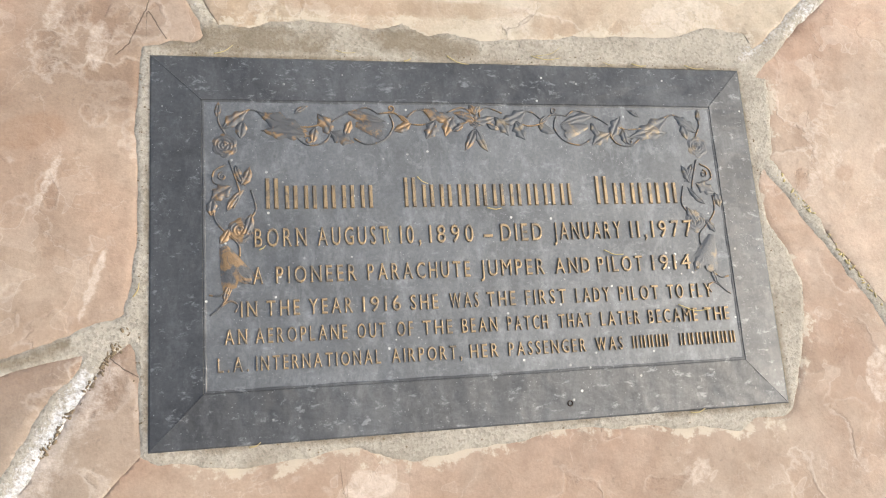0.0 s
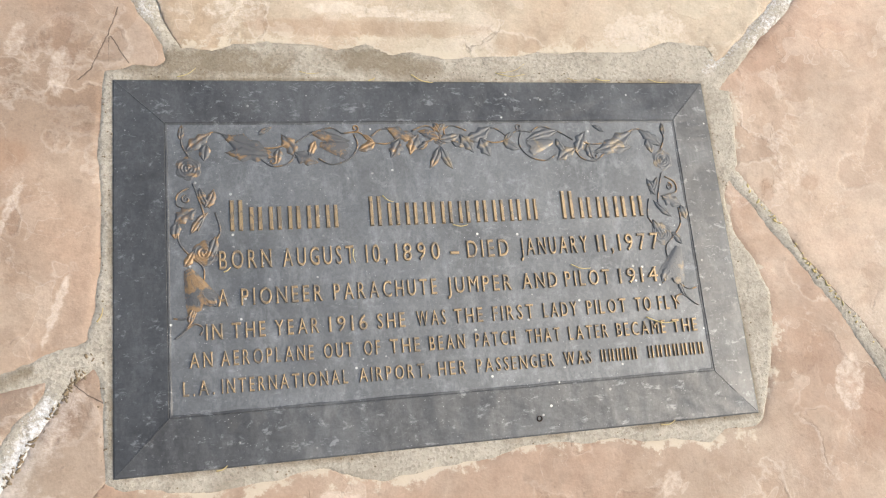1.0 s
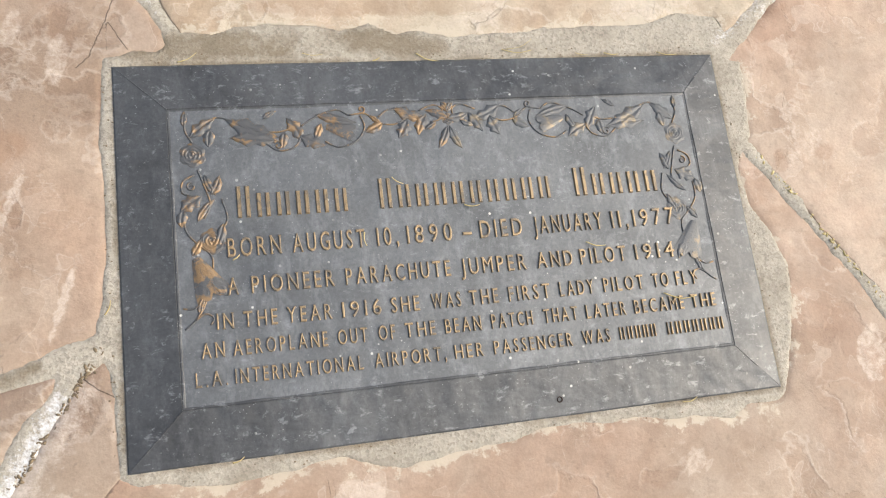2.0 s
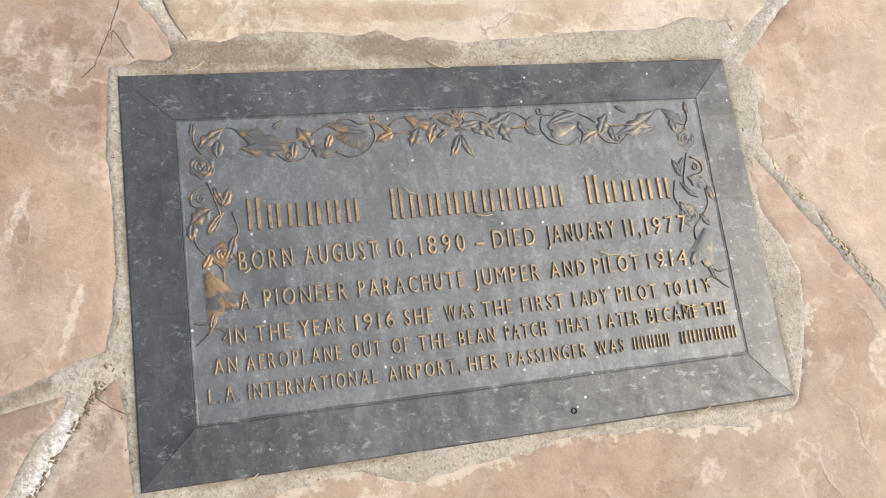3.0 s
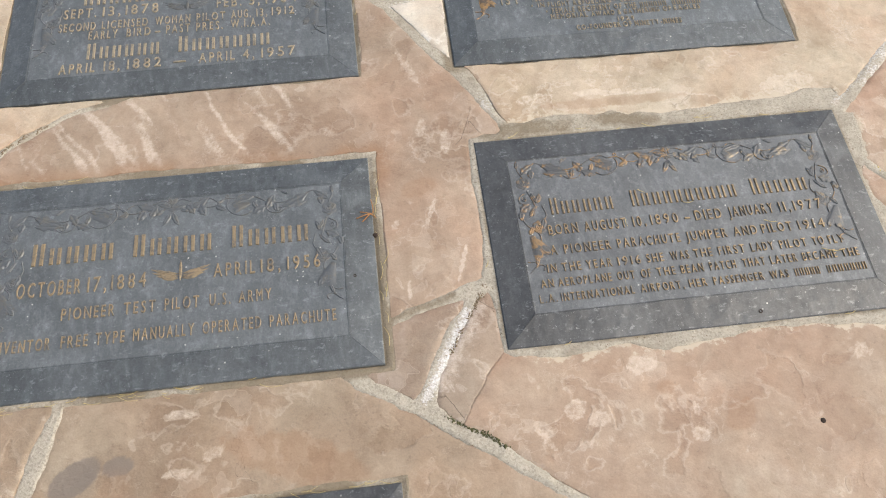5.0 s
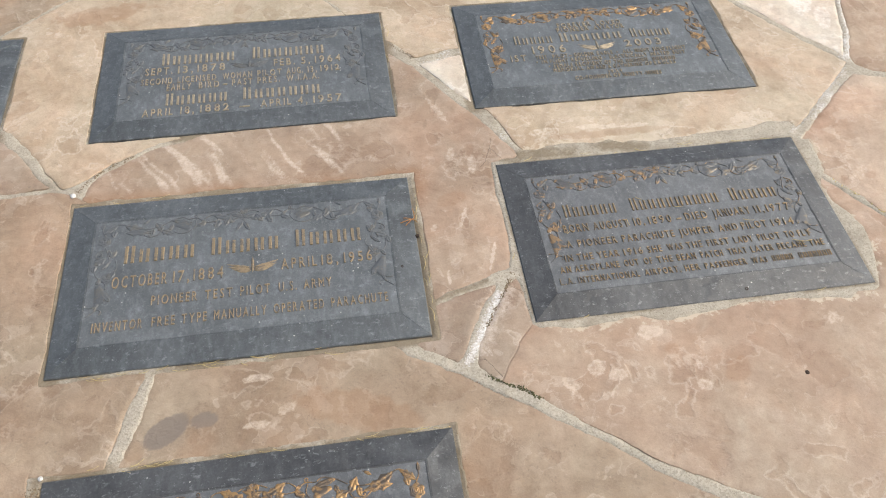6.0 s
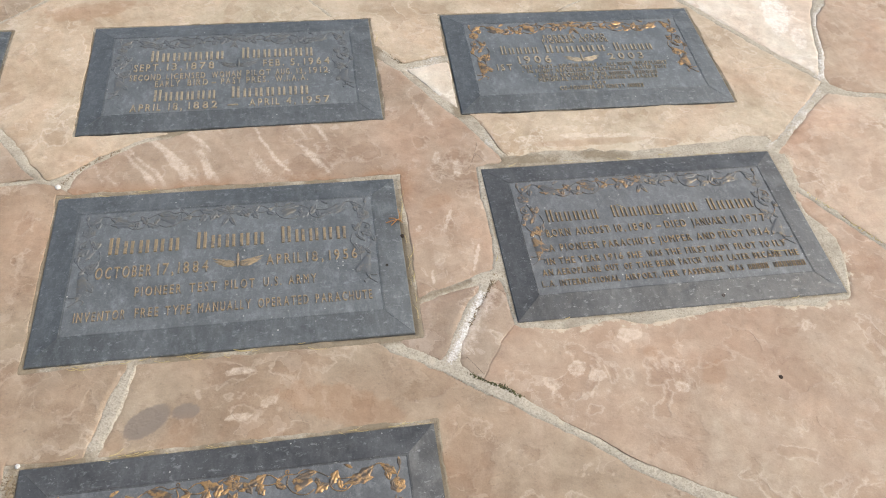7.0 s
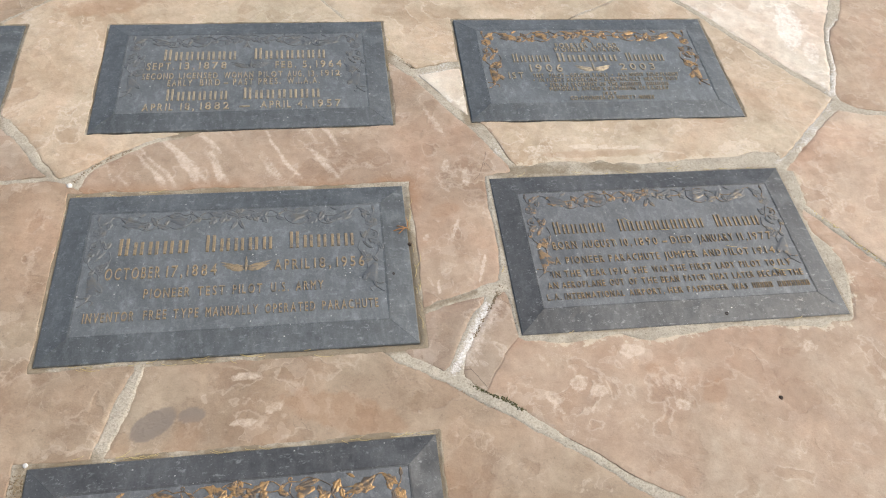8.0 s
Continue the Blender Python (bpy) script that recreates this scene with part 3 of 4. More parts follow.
def flagstones(floor):
    step = 0.0036
    for n, (skin, _, ring) in enumerate(STONES):
        pts = np.array(ring)
        lo, hi = pts.min(0) - 0.01, pts.max(0) + 0.01
        lo, hi = np.maximum(lo, (-1.63, -0.70)), np.minimum(hi, (1.45, 1.25))
        xs, ys = np.arange(lo[0], hi[0], step), np.arange(lo[1], hi[1], step)
        x, y = np.meshgrid(xs, ys)
        slab = 3 if n == 4 else n  # the two halves of a cracked stone lie level
        tip, sway = 0.0006 * math.sin(slab * 2.1), 0.0006 * math.cos(slab * 3.3)

        def height(u, v, deep, n=n, slab=slab, tip=tip, sway=sway):
            wave = 0.0018 * vnoise(u, v, 0.22, 80 + slab, 2) + 0.0009 * vnoise(u, v, 0.05, 95 + slab, 2)
            steps = vnoise(u, v, 0.09, 120 + slab, 3) * 3
            ledge = 0.0009 * (np.floor(steps) + ease((steps - np.floor(steps)) * 5))
            near = np.min([plaque_away(u, v, key, spec[4]) for key, spec in Plaque.items()], 0)
            lip = 0.0024 * (1 - ease(deep / 0.006)) * (0.6 + 0.4 * vnoise(u, v, 0.03, 140 + slab)) * np.maximum(0.15 + 0.85 * ease((near - 0.008) / 0.012), 1.25 * ease(1.4 - plaque_away(u, v, "pilot") / 0.04))
            lip = lip * (0.03 + 0.97 * ease(np.abs(inside_by(u, v, HAIRLINE)) / 0.014)) if n in (3, 4) else lip
            calm = 0.2 + 0.8 * ease(near / 0.05)
            wave, ledge = wave * calm, ledge * calm
            return wave + ledge * 0.5 + tip + sway * 0.5 - lip

        verts, tops, skirts = cut_sheet(xs, ys, stone_depth(x, y, n), height, -0.014)
        u, v = verts[:, 0], verts[:, 1]
        smear = (1 - np.clip(-inside_by(u, v, COLLAR) / 0.034, 0, 1)) * ease((u + 0.005) / 0.03) * (n != 1)
        pale, stain, rust = np.zeros(len(u)), np.zeros(len(u)), np.zeros(len(u))
        if n == 1:  # slanting pale bands and a rusty rim between two plaques
            along = (u + 0.55 * v)
            band = vnoise(along + 0.012 * vnoise(u, v, 0.05, 7, 2), u * 0.16 + v * 0.22, 0.020, 5, 3)
            field = ease((0.53 - v) / 0.03) * ease((v - 0.34) / 0.05) * ease((-0.22 - u) / 0.1)
            pale = 0.6 * field * ease((band + 0.02) / 0.5)
            rust = 0.55 * ease(1 - plaque_away(u, v, "inventor", (0, 0.012, 0, 0.01)) / 0.035) * ease((v - 0.25) / 0.08) * ease(0.6 + 0.9 * vnoise(u, v, 0.05, 9, 3))
        for kind, cx, cy, a, b, turn, much in BLOTCHES.get(n, ()):
            inside = much * ease((1.12 - oval(u, v, cx, cy, a, b, turn) + 0.35 * vnoise(u, v, 0.016, 17, 3)) / 0.22)
            if kind == "pale":
                pale = np.maximum(pale, inside)
            else:
                rust = np.maximum(rust, inside)
        if n in (2, 3):
            pale = np.maximum(pale, 0.55 * ease(1 - np.abs(inside_by(u, v, SLIVER_WEST[2:8])) / 0.035))
        if skin == "buff":
            stain = 0.85 * ease((1.08 - np.minimum(oval(u, v, -0.592, -0.113, 0.036, 0.020, 32), oval(u, v, -0.536, -0.103, 0.021, 0.0125, 0)) + 0.08 * vnoise(u, v, 0.02, 3)) / 0.10)
        if n == 14:
            rust = np.maximum(rust, 0.4 * ease(1 - plaque_away(u, v, "golden") / 0.10) * ease(0.3 + vnoise(u, v, 0.06, 19, 3)))
        data = sheet_mesh("flagstone", verts, tops, skirts, {"smear": smear, "pale": pale, "stain": stain, "rust": rust, "crack": crack_field(u, v, CRACKS.get(n, ()))})
        link_mesh("flagstone", data, STONE_SKIN[skin], floor)


def mortar_bed(floor):
    step = 0.0034
    xs, ys = np.arange(-1.61, 1.43, step), np.arange(-0.68, 1.23, step)
    x, y = np.meshgrid(xs, ys)
    stone = np.full(x.shape, -9.0)
    for n in range(len(STONES)):
        pts = np.array(STONES[n][2])
        i0, i1 = np.searchsorted(xs, (pts[:, 0].min() - 0.03, pts[:, 0].max() + 0.03))
        j0, j1 = np.searchsorted(ys, (pts[:, 1].min() - 0.03, pts[:, 1].max() + 0.03))
        stone[j0:j1, i0:i1] = np.maximum(stone[j0:j1, i0:i1], stone_depth(x[j0:j1, i0:i1], y[j0:j1, i0:i1], n))
    near = np.full(x.shape, 9.0)
    for key in Plaque:
        near = np.minimum(near, plaque_away(x, y, key))
    keep = (stone < 0.006) & (near > -0.012)
    gap = ease((near - 0.03) / 0.03) * ease(1 - (-stone) / 0.0042) * ease(0.15 + 1.6 * vnoise(x, y, 0.07, 33, 2))
    z = -0.0006 + (0.0006 - 0.0003 * ease(2.6 - near / 0.02)) * vnoise(x, y, 0.02, 31, 3) + 0.0006 * ease(2.6 - near / 0.02) - 0.0022 * gap
    z = z - 0.0045 * ease(stone / 0.0056) + 0.0009 * vnoise(x, y, 0.011, 52, 2) * ease(1 - np.abs(stone - 0.001) / 0.006)
    other = np.min([plaque_away(x, y, key) for key in Plaque if key != "pilot"], 0)
    z = z - 0.0045 * ease(1 - np.abs(other) / 0.0048) * ease(0.75 + 0.7 * vnoise(x, y, 0.06, 37, 2))
    shade_white = 1 - np.clip(-inside_by(x, y, [(-0.05, 0.065), (-0.045, 0.055), (-0.118, -0.055), (-0.124, -0.06)]) / 0.02, 0, 1)
    for cx, cy in ((-0.05, 0.700), (0.77, 0.50), (0.80, 0.53), (0.03, 0.43), (0.92, 0.525), (0.335, 0.90), (0.69, 0.41)):
        shade_white = np.maximum(shade_white, 0.8 * (1 - np.clip(np.hypot(x - cx, y - cy) / 0.06, 0, 1)))
    for cx, cy in ((0.715, 0.43), (0.745, 0.465), (0.84, 0.585), (0.865, 0.63)):
        shade_white = np.maximum(shade_white, 1 - np.clip(np.hypot(x - cx, y - cy) / 0.05, 0, 1))
    for lines, width, much in (([BROWN_WEST[1:7]], 0.022, 1.0), ([MID_CORNER[1:6]], 0.020, 0.85), ([SHARD[:2]], 0.016, 0.9), ([MID_WEST[1:6]], 0.014, 0.6)):
        shade_white = np.maximum(shade_white, much * (1 - np.clip(np.abs(crack_field(x, y, lines)) / width, 0, 1)))
    soil = ease(1.25 - other / 0.022) * ease(0.75 + 0.9 * vnoise(x, y, 0.05, 43, 3))
    soil = np.maximum(soil, 0.6 * ease(1.25 - plaque_away(x, y, "pilot") / 0.006) * ease(0.7 + 0.9 * vnoise(x, y, 0.05, 45, 3)))
    joint_dirt = 1 - np.clip(np.abs(crack_field(x, y, [PINK_SOUTH[1:6]]) + 0.004) / 0.012, 0, 1)
    soil = np.maximum(soil, 0.7 * joint_dirt)
    far_rim = ease(1.2 - np.abs(y - 0.376) / 0.024) * ease((0.62 - x) / 0.1) * ease((x + 0.03) / 0.05)
    soil = np.maximum(soil, 0.75 * far_rim * ease((0.40 - x) / 0.25 + 0.35) * ease(0.65 + 0.9 * vnoise(x, y, 0.05, 44, 3)))
    cell = keep[:-1, :-1] & keep[:-1, 1:] & keep[1:, 1:] & keep[1:, :-1]
    used = np.zeros(keep.shape, bool)
    for a, b in ((0, 0), (0, 1), (1, 1), (1, 0)):
        used[a : a + cell.shape[0], b : b + cell.shape[1]] |= cell
    index = np.cumsum(used.ravel()).reshape(used.shape) - 1
    j, i = np.nonzero(cell)
    faces = np.stack([index[j, i], index[j, i + 1], index[j + 1, i + 1], index[j + 1, i]], 1).tolist()
    verts = np.stack([x[used], y[used], z[used]], 1)
    data = sheet_mesh("mortar_bed", verts, faces, [], {"white": shade_white[used], "soil": soil[used]})
    link_mesh("mortar_bed", data, MORTAR, floor, "grey-buff sandy mortar in the joints")


# ---- plaques ----
# Cross-section of the border: distance from the outer edge, height.
BORDER = ((0.0, -0.014), (0.0, -0.0018), (0.0014, -0.0006), *((0.0014 + 0.00436 * k, -0.0006 + 0.00053 * k) for k in range(1, 11)), (0.0454, 0.0041), (0.0462, 0.0045), (0.0474, 0.0044), (0.0484, 0.0040), (0.0492, 0.0030))


def rect_ring(bm, w, h, off, z):
    return [bm.verts.new((x, y, z)) for x, y in ((off, off), (w - off, off), (w - off, h - off), (off, h - off))]


def frame_part(w, h, thing, pale):
    """The bevelled border: a low outer edge, a face that rises inwards and a small step down to the panel."""
    bm = bmesh.new()
    rings = [rect_ring(bm, w, h, off, z) for off, z in BORDER]
    for a, b in zip(rings, rings[1:]):
        for n in range(4):
            bm.faces.new((a[n], a[(n + 1) % 4], b[(n + 1) % 4], b[n]))
    bmesh.ops.subdivide_edges(bm, edges=[e for e in bm.edges if e.calc_length() > 0.2], cuts=120, use_grid_fill=True)
    for e in bm.edges:
        if all(abs(min(v.co.x, w - v.co.x) - min(v.co.y, h - v.co.y)) < 1e-5 for v in e.verts):
            e.smooth = False
    for v in bm.verts:
        if v.co.z > -0.0005:
            lumps = ease(1 - math.hypot((v.co.x - w + 0.06) / 0.11, (v.co.y - 0.022) / 0.05)) * (0 if pale else 0.0011)
            v.co.z += 0.00040 * noise.noise(v.co * 45) + lumps * noise.noise(Vector((v.co.x * 60 + v.co.y * 50, v.co.y * 90, 3)))
            v.co.x += 0.0004 * noise.noise(v.co * 30 + Vector((5, 0, 0)))
            v.co.y += 0.0004 * noise.noise(v.co * 30 + Vector((0, 9, 0)))
    for x, y, sx, sy in ((0, 0, 1, 1), (w, 0, -1, 1), (w, h, -1, -1), (0, h, 1, -1)):
        tube_mesh(bm, [(x + sx * d, y + sy * d, -0.0010 + 0.1216 * d) for d in (0.002, 0.015, 0.03, 0.0455)], 0.0005, 0.0008, 6)
    ob = part("frame", bm, BRONZE_PALE_FRAME if pale else BRONZE_FRAME, thing, "dark dimpled bronze border", smooth=False)
    for face in ob.data.polygons:
        face.use_smooth = face.normal.z > 0.97
    return ob


def panel_part(w, h, thing, pale):
    bm = bmesh.new()
    nx, ny, inset = 72, 40, 0.0478
    grid = [[bm.verts.new((inset + (w - 2 * inset) * i / nx, inset + (h - 2 * inset) * j / ny, 0.0042)) for i in range(nx + 1)] for j in range(ny + 1)]
    for row in grid:
        for v in row:
            v.co.z += 0.00025 * noise.noise(v.co * 28)
    for j in range(ny):
        for i in range(nx):
            bm.faces.new((grid[j][i], grid[j][i + 1], grid[j + 1][i + 1], grid[j + 1][i]))
    return part("panel", bm, BRONZE_PALE_PANEL if pale else BRONZE_PANEL, thing, "grey-blue weathered bronze field")


def leaf_mesh(bm, x, y, turn, long, wide, z=0.0042, high=0.0016, lobes=0.0, curl=0.25):
    """A veined relief leaf that starts at (x, y) and points along turn, with toothed rims and a grooved midrib."""
    c, s, n = math.cos(radians(turn)), math.sin(radians(turn)), 13
    rows = []
    for i in range(n):
        k = i / (n - 1)
        half = 0.5 * wide * (math.sin(math.pi * min(1, k**0.8)) ** 0.8) * (1 + (lobes + 0.07) * math.cos(k * 19)) + 0.0002
        bend = curl * long * (k - k * k)
        row = []
        for across in (-1, -0.82, -0.5, -0.16, 0, 0.16, 0.5, 0.82, 1):
            u, v = k * long + abs(across) * (lobes * 0.12 + 0.05) * long * (1 - k), bend + across * half
            rise = high * (math.sin(math.pi * (0.12 + 0.84 * k)) ** 0.6) * (1 - abs(across) ** 3.5)
            rise += 0.30 * high * math.cos(14 * k - 5 * abs(across)) * (0.2 < abs(across) < 0.9)
            rise -= (0.55 * high if across == 0 else 0) * (k < 0.92)
            row.append(bm.verts.new((x + u * c - v * s, y + u * s + v * c, z + rise - (0.0004 if abs(across) == 1 else 0))))
        rows.append(row)
    for a, b in zip(rows, rows[1:]):
        for i in range(8):
            bm.faces.new((a[i], b[i], b[i + 1], a[i + 1]))


def rose_mesh(bm, x, y, r, z=0.0042, high=0.0024):
    """A relief rose: overlapping scalloped petals with grooves between them round a curled heart."""
    rings, around = 13, 40
    rows = []
    for i in range(rings):
        k = 1 - i / (rings - 1)
        layer = i // 3
        petals, twist = 6 - layer, layer * 0.9
        row = []
        for j in range(around):
            a = 2 * math.pi * j / around
            wave = abs(math.sin(a * petals / 2 + twist))
            rr = r * (0.05 + 0.95 * k) * (1 + 0.16 * k * (wave - 0.5))
            zz = z + high * (0.25 + 0.15 * layer) * (0.35 + 0.65 * wave) * (1.15, 0.9, 0.25)[i % 3]
            row.append(bm.verts.new((x + rr * math.cos(a), y + rr * math.sin(a), zz if i else z - 0.0004)))
        rows.append(row)
    for a, b in zip(rows, rows[1:]):
        for j in range(around):
            bm.faces.new((a[j], a[(j + 1) % around], b[(j + 1) % around], b[j]))
    bm.faces.new(rows[-1])


def bell_mesh(bm, x, y, turn, long, wide, z=0.0042, high=0.0019):
    """A drooping bell blossom with a flared, notched mouth."""
    c, s, n, m = math.cos(radians(turn)), math.sin(radians(turn)), 9, 9
    rows = []
    for i in range(n):
        k = i / (n - 1)
        half = wide * (0.12 + 0.26 * math.sin(k * 1.7) + 0.16 * k**4)
        row = []
        for j in range(m):
            a = -1 + 2 * j / (m - 1)
            u = long * k + (0.16 * long * abs(math.sin(a * 4.2)) if i == n - 1 else 0)
            v = a * half
            rise = high * math.sqrt(max(0, 1 - a * a)) * (0.5 + 0.5 * math.sin(math.pi * (0.15 + 0.7 * k))) + 0.0005 * math.cos(a * 12)
            row.append(bm.verts.new((x + u * c - v * s, y + u * s + v * c, z + max(rise, -0.0003))))
        rows.append(row)
    for a, b in zip(rows, rows[1:]):
        for j in range(m - 1):
            bm.faces.new((a[j], b[j], b[j + 1], a[j + 1]))


def tube_mesh(bm, pts, r, r_end=None, sides=6):
    """A thin round stem through the points, smoothly bent."""
    pts = [Vector(p) for p in pts]
    line = []
    for i in range(len(pts) - 1):
        p0, p1, p2, p3 = pts[max(i - 1, 0)], pts[i], pts[i + 1], pts[min(i + 2, len(pts) - 1)]
        for k in (0, 0.25, 0.5, 0.75):
            line.append(0.5 * (2 * p1 + (p2 - p0) * k + (2 * p0 - 5 * p1 + 4 * p2 - p3) * k * k + (3 * p1 - p0 - 3 * p2 + p3) * k**3))
    line.append(pts[-1])
    rows = []
    for i, p in enumerate(line):
        way = (line[min(i + 1, len(line) - 1)] - line[max(i - 1, 0)]).normalized()
        side = way.cross(Vector((0, 0, 1)))
        side = side.normalized() if side.length > 1e-6 else Vector((1, 0, 0))
        up = side.cross(way)
        rad = r + ((r_end if r_end is not None else r) - r) * i / (len(line) - 1)
        rows.append([bm.verts.new(p + rad * (math.cos(a) * side + math.sin(a) * up)) for a in (2 * math.pi * k / sides for k in range(sides))])
    for a, b in zip(rows, rows[1:]):
        for k in range(sides):
            bm.faces.new((a[k], b[k], b[(k + 1) % sides], a[(k + 1) % sides]))
    bm.faces.new(rows[0])
    bm.faces.new(rows[-1][::-1])


def curl_points(x, y, r, start, turns, z=0.0046):
    """A spiral tendril that winds in to (x, y)."""
    n = int(14 * abs(turns)) + 2
    return [(x + r * (1 - 0.8 * i / (n - 1)) * math.cos(start + turns * 2 * math.pi * i / (n - 1)), y + r * (1 - 0.8 * i / (n - 1)) * math.sin(start + turns * 2 * math.pi * i / (n - 1)), z) for i in range(n)]


# Leaves of the left half of the border: x, y, turn, length, width.
TOP_LEAVES = [(0.0585, 0.292, 82, 0.015, 0.006), (0.063, 0.280, 38, 0.030, 0.012), (0.082, 0.288, 262, 0.017, 0.011), (0.095, 0.297, -22, 0.050, 0.017),
              (0.098, 0.279, -6, 0.044, 0.014), (0.129, 0.296, 32, 0.015, 0.005), (0.150, 0.297, -62, 0.028, 0.013), (0.160, 0.279, -25, 0.026, 0.013)]
TOP_LEAVES_2 = [(0.148, 0.283, -100, 0.016, 0.009), (0.176, 0.299, -14, 0.040, 0.010), (0.182, 0.290, -112, 0.018, 0.008), (0.240, 0.288, 205, 0.020, 0.010),
                (0.250, 0.303, -18, 0.034, 0.013), (0.283, 0.296, -115, 0.024, 0.012), (0.264, 0.291, -118, 0.022, 0.013), (0.228, 0.296, -40, 0.014, 0.005)]
CENTRE_LEAVES = [(0.3030, 0.283, 243, 0.026, 0.009), (0.3045, 0.290, 158, 0.024, 0.010), (0.3050, 0.296, 120, 0.014, 0.007), (0.292, 0.287, 210, 0.014, 0.006)]
SIDE_LEAVES = [(0.0745, 0.246, -66, 0.022, 0.007), (0.079, 0.226, 65, 0.020, 0.009), (0.072, 0.226, 215, 0.024, 0.014), (0.066, 0.202, 52, 0.026, 0.007),
               (0.055, 0.214, 262, 0.016, 0.010), (0.088, 0.200, 250, 0.022, 0.009), (0.060, 0.172, 60, 0.018, 0.008), (0.074, 0.150, -48, 0.020, 0.011), (0.068, 0.135, 255, 0.016, 0.006)]
TOP_ROSES = [(0.0655, 0.2645, 0.0115), (0.0785, 0.1845, 0.0118)]


def border_part(w, h, thing, skin, dull):
    """Vine relief along the top and both sides: a stem mesh that carries its leaves, roses and bells."""
    mid = w / 2
    up = h - 0.3545  # the relief keeps to the panel's far edge
    z = 0.0046
    bm = bmesh.new()
    left_stems = [
        [(0.062, 0.300, z), (0.060, 0.288, z), (0.066, 0.276, z)],
        [(0.070, 0.288, z), (0.086, 0.299, z), (0.100, 0.296, z), (0.118, 0.286, z), (0.142, 0.283, z), (0.155, 0.287, z)],
        [(0.130, 0.273, z), (0.141, 0.265, z), (0.156, 0.268, z), (0.163, 0.279, z)],
        [(0.163, 0.288, z), (0.176, 0.296, z), (0.196, 0.303, z), (0.208, 0.297, z)],
        [(0.184, 0.272, z), (0.196, 0.266, z), (0.213, 0.271, z), (0.222, 0.284, z), (0.219, 0.296, z)],
        [(0.208, 0.297, z), (0.224, 0.298, z), (0.234, 0.289, z), (0.250, 0.286, z), (0.262, 0.291, z)],
        [(0.236, 0.294, z), (0.246, 0.301, z), (0.258, 0.300, z)],
        [(0.276, 0.299, z), (0.290, 0.3045, z), (0.299, 0.300, z), (0.296, 0.290, z), (0.286, 0.287, z)],
        [(0.069, 0.250, z), (0.074, 0.235, z), (0.078, 0.218, z), (0.072, 0.205, z)],
        [(0.066, 0.246, z), (0.056, 0.240, z), (0.055, 0.230, z), (0.064, 0.226, z)],
        [(0.056, 0.212, z), (0.056, 0.196, z), (0.064, 0.184, z), (0.076, 0.172, z), (0.077, 0.160, z)],
        [(0.088, 0.222, z), (0.092, 0.205, z), (0.088, 0.196, z)],
        [(0.072, 0.140, z), (0.067, 0.126, z), (0.058, 0.114, z), (0.051, 0.109, z)],
        [(0.0505, 0.127, z), (0.059, 0.126, z), (0.067, 0.131, z)],
        [(0.060, 0.116, z), (0.068, 0.121, z), (0.075, 0.117, z), (0.072, 0.111, z)],
    ]
    left_stems += [curl_points(0.141, 0.270, 0.0045, 2.5, -1.1), curl_points(0.2205, 0.3025, 0.0042, -2.2, 1.1), curl_points(0.063, 0.235, 0.0042, 1.5, 1.2),
                   curl_points(0.302, 0.3030, 0.0036, -1.6, -1.1)]
    for pts in left_stems:
        tube_mesh(bm, [(px, py + up, pz) for px, py, pz in pts], 0.00085)
        tube_mesh(bm, [(2 * mid - px, py + up, pz) for px, py, pz in pts], 0.00085)
    stem = part("vine_border", bm, skin, thing, "cast relief of vines, leaves and roses")
    rnd = random.Random(4)
    for n, (x, y, turn, long, wide) in enumerate(TOP_LEAVES + TOP_LEAVES_2 + CENTRE_LEAVES + SIDE_LEAVES):
        lobes = 0.16 if wide > 0.0115 else 0.0
        for flip in (False, True):
            bm = bmesh.new()
            dx, dt = rnd.uniform(-0.002, 0.002), rnd.uniform(-9, 9)
            curl = rnd.uniform(-0.3, 0.3)
            if flip:
                leaf_mesh(bm, 2 * mid - x + dx, y + up + dx * 0.4, 180 - turn + dt, long, wide, lobes=lobes, curl=curl)
            else:
                leaf_mesh(bm, x, y + up, turn, long, wide, lobes=lobes, curl=curl)
            part("leaf", bm, dull if flip else skin, stem)
    for x, y, r in TOP_ROSES:
        for xx in (x, 2 * mid - x):
            bm = bmesh.new()
            rose_mesh(bm, xx, y + up, r)
            part("rose", bm, dull if xx > mid else skin, stem)
    for x, y, turn, long, wide in ((0.063, 0.170, -68, 0.034, 0.030), (0.186, 0.286, -12, 0.024, 0.020)):
        for flip in (False, True):
            bm = bmesh.new()
            bell_mesh(bm, 2 * mid - x if flip else x, y + up, 180 - turn if flip else turn, long, wide)
            part("blossom", bm, dull if flip else skin, stem)
    bm = bmesh.new()
    rose_mesh(bm, mid, 0.2895 + up, 0.0062)
    part("rose", bm, skin, stem)


GLYPHS = {}


def stem_ends(xs):
    """Groups of places along a line that lie close together: the feet or heads of a letter's stems."""
    runs = []
    for x in sorted(xs):
        if runs and x - runs[-1][1] < 0.13:
            runs[-1][1] = x
        else:
            runs.append([x, x])
    return [r for r in runs if 0.03 < r[1] - r[0] < 0.17]


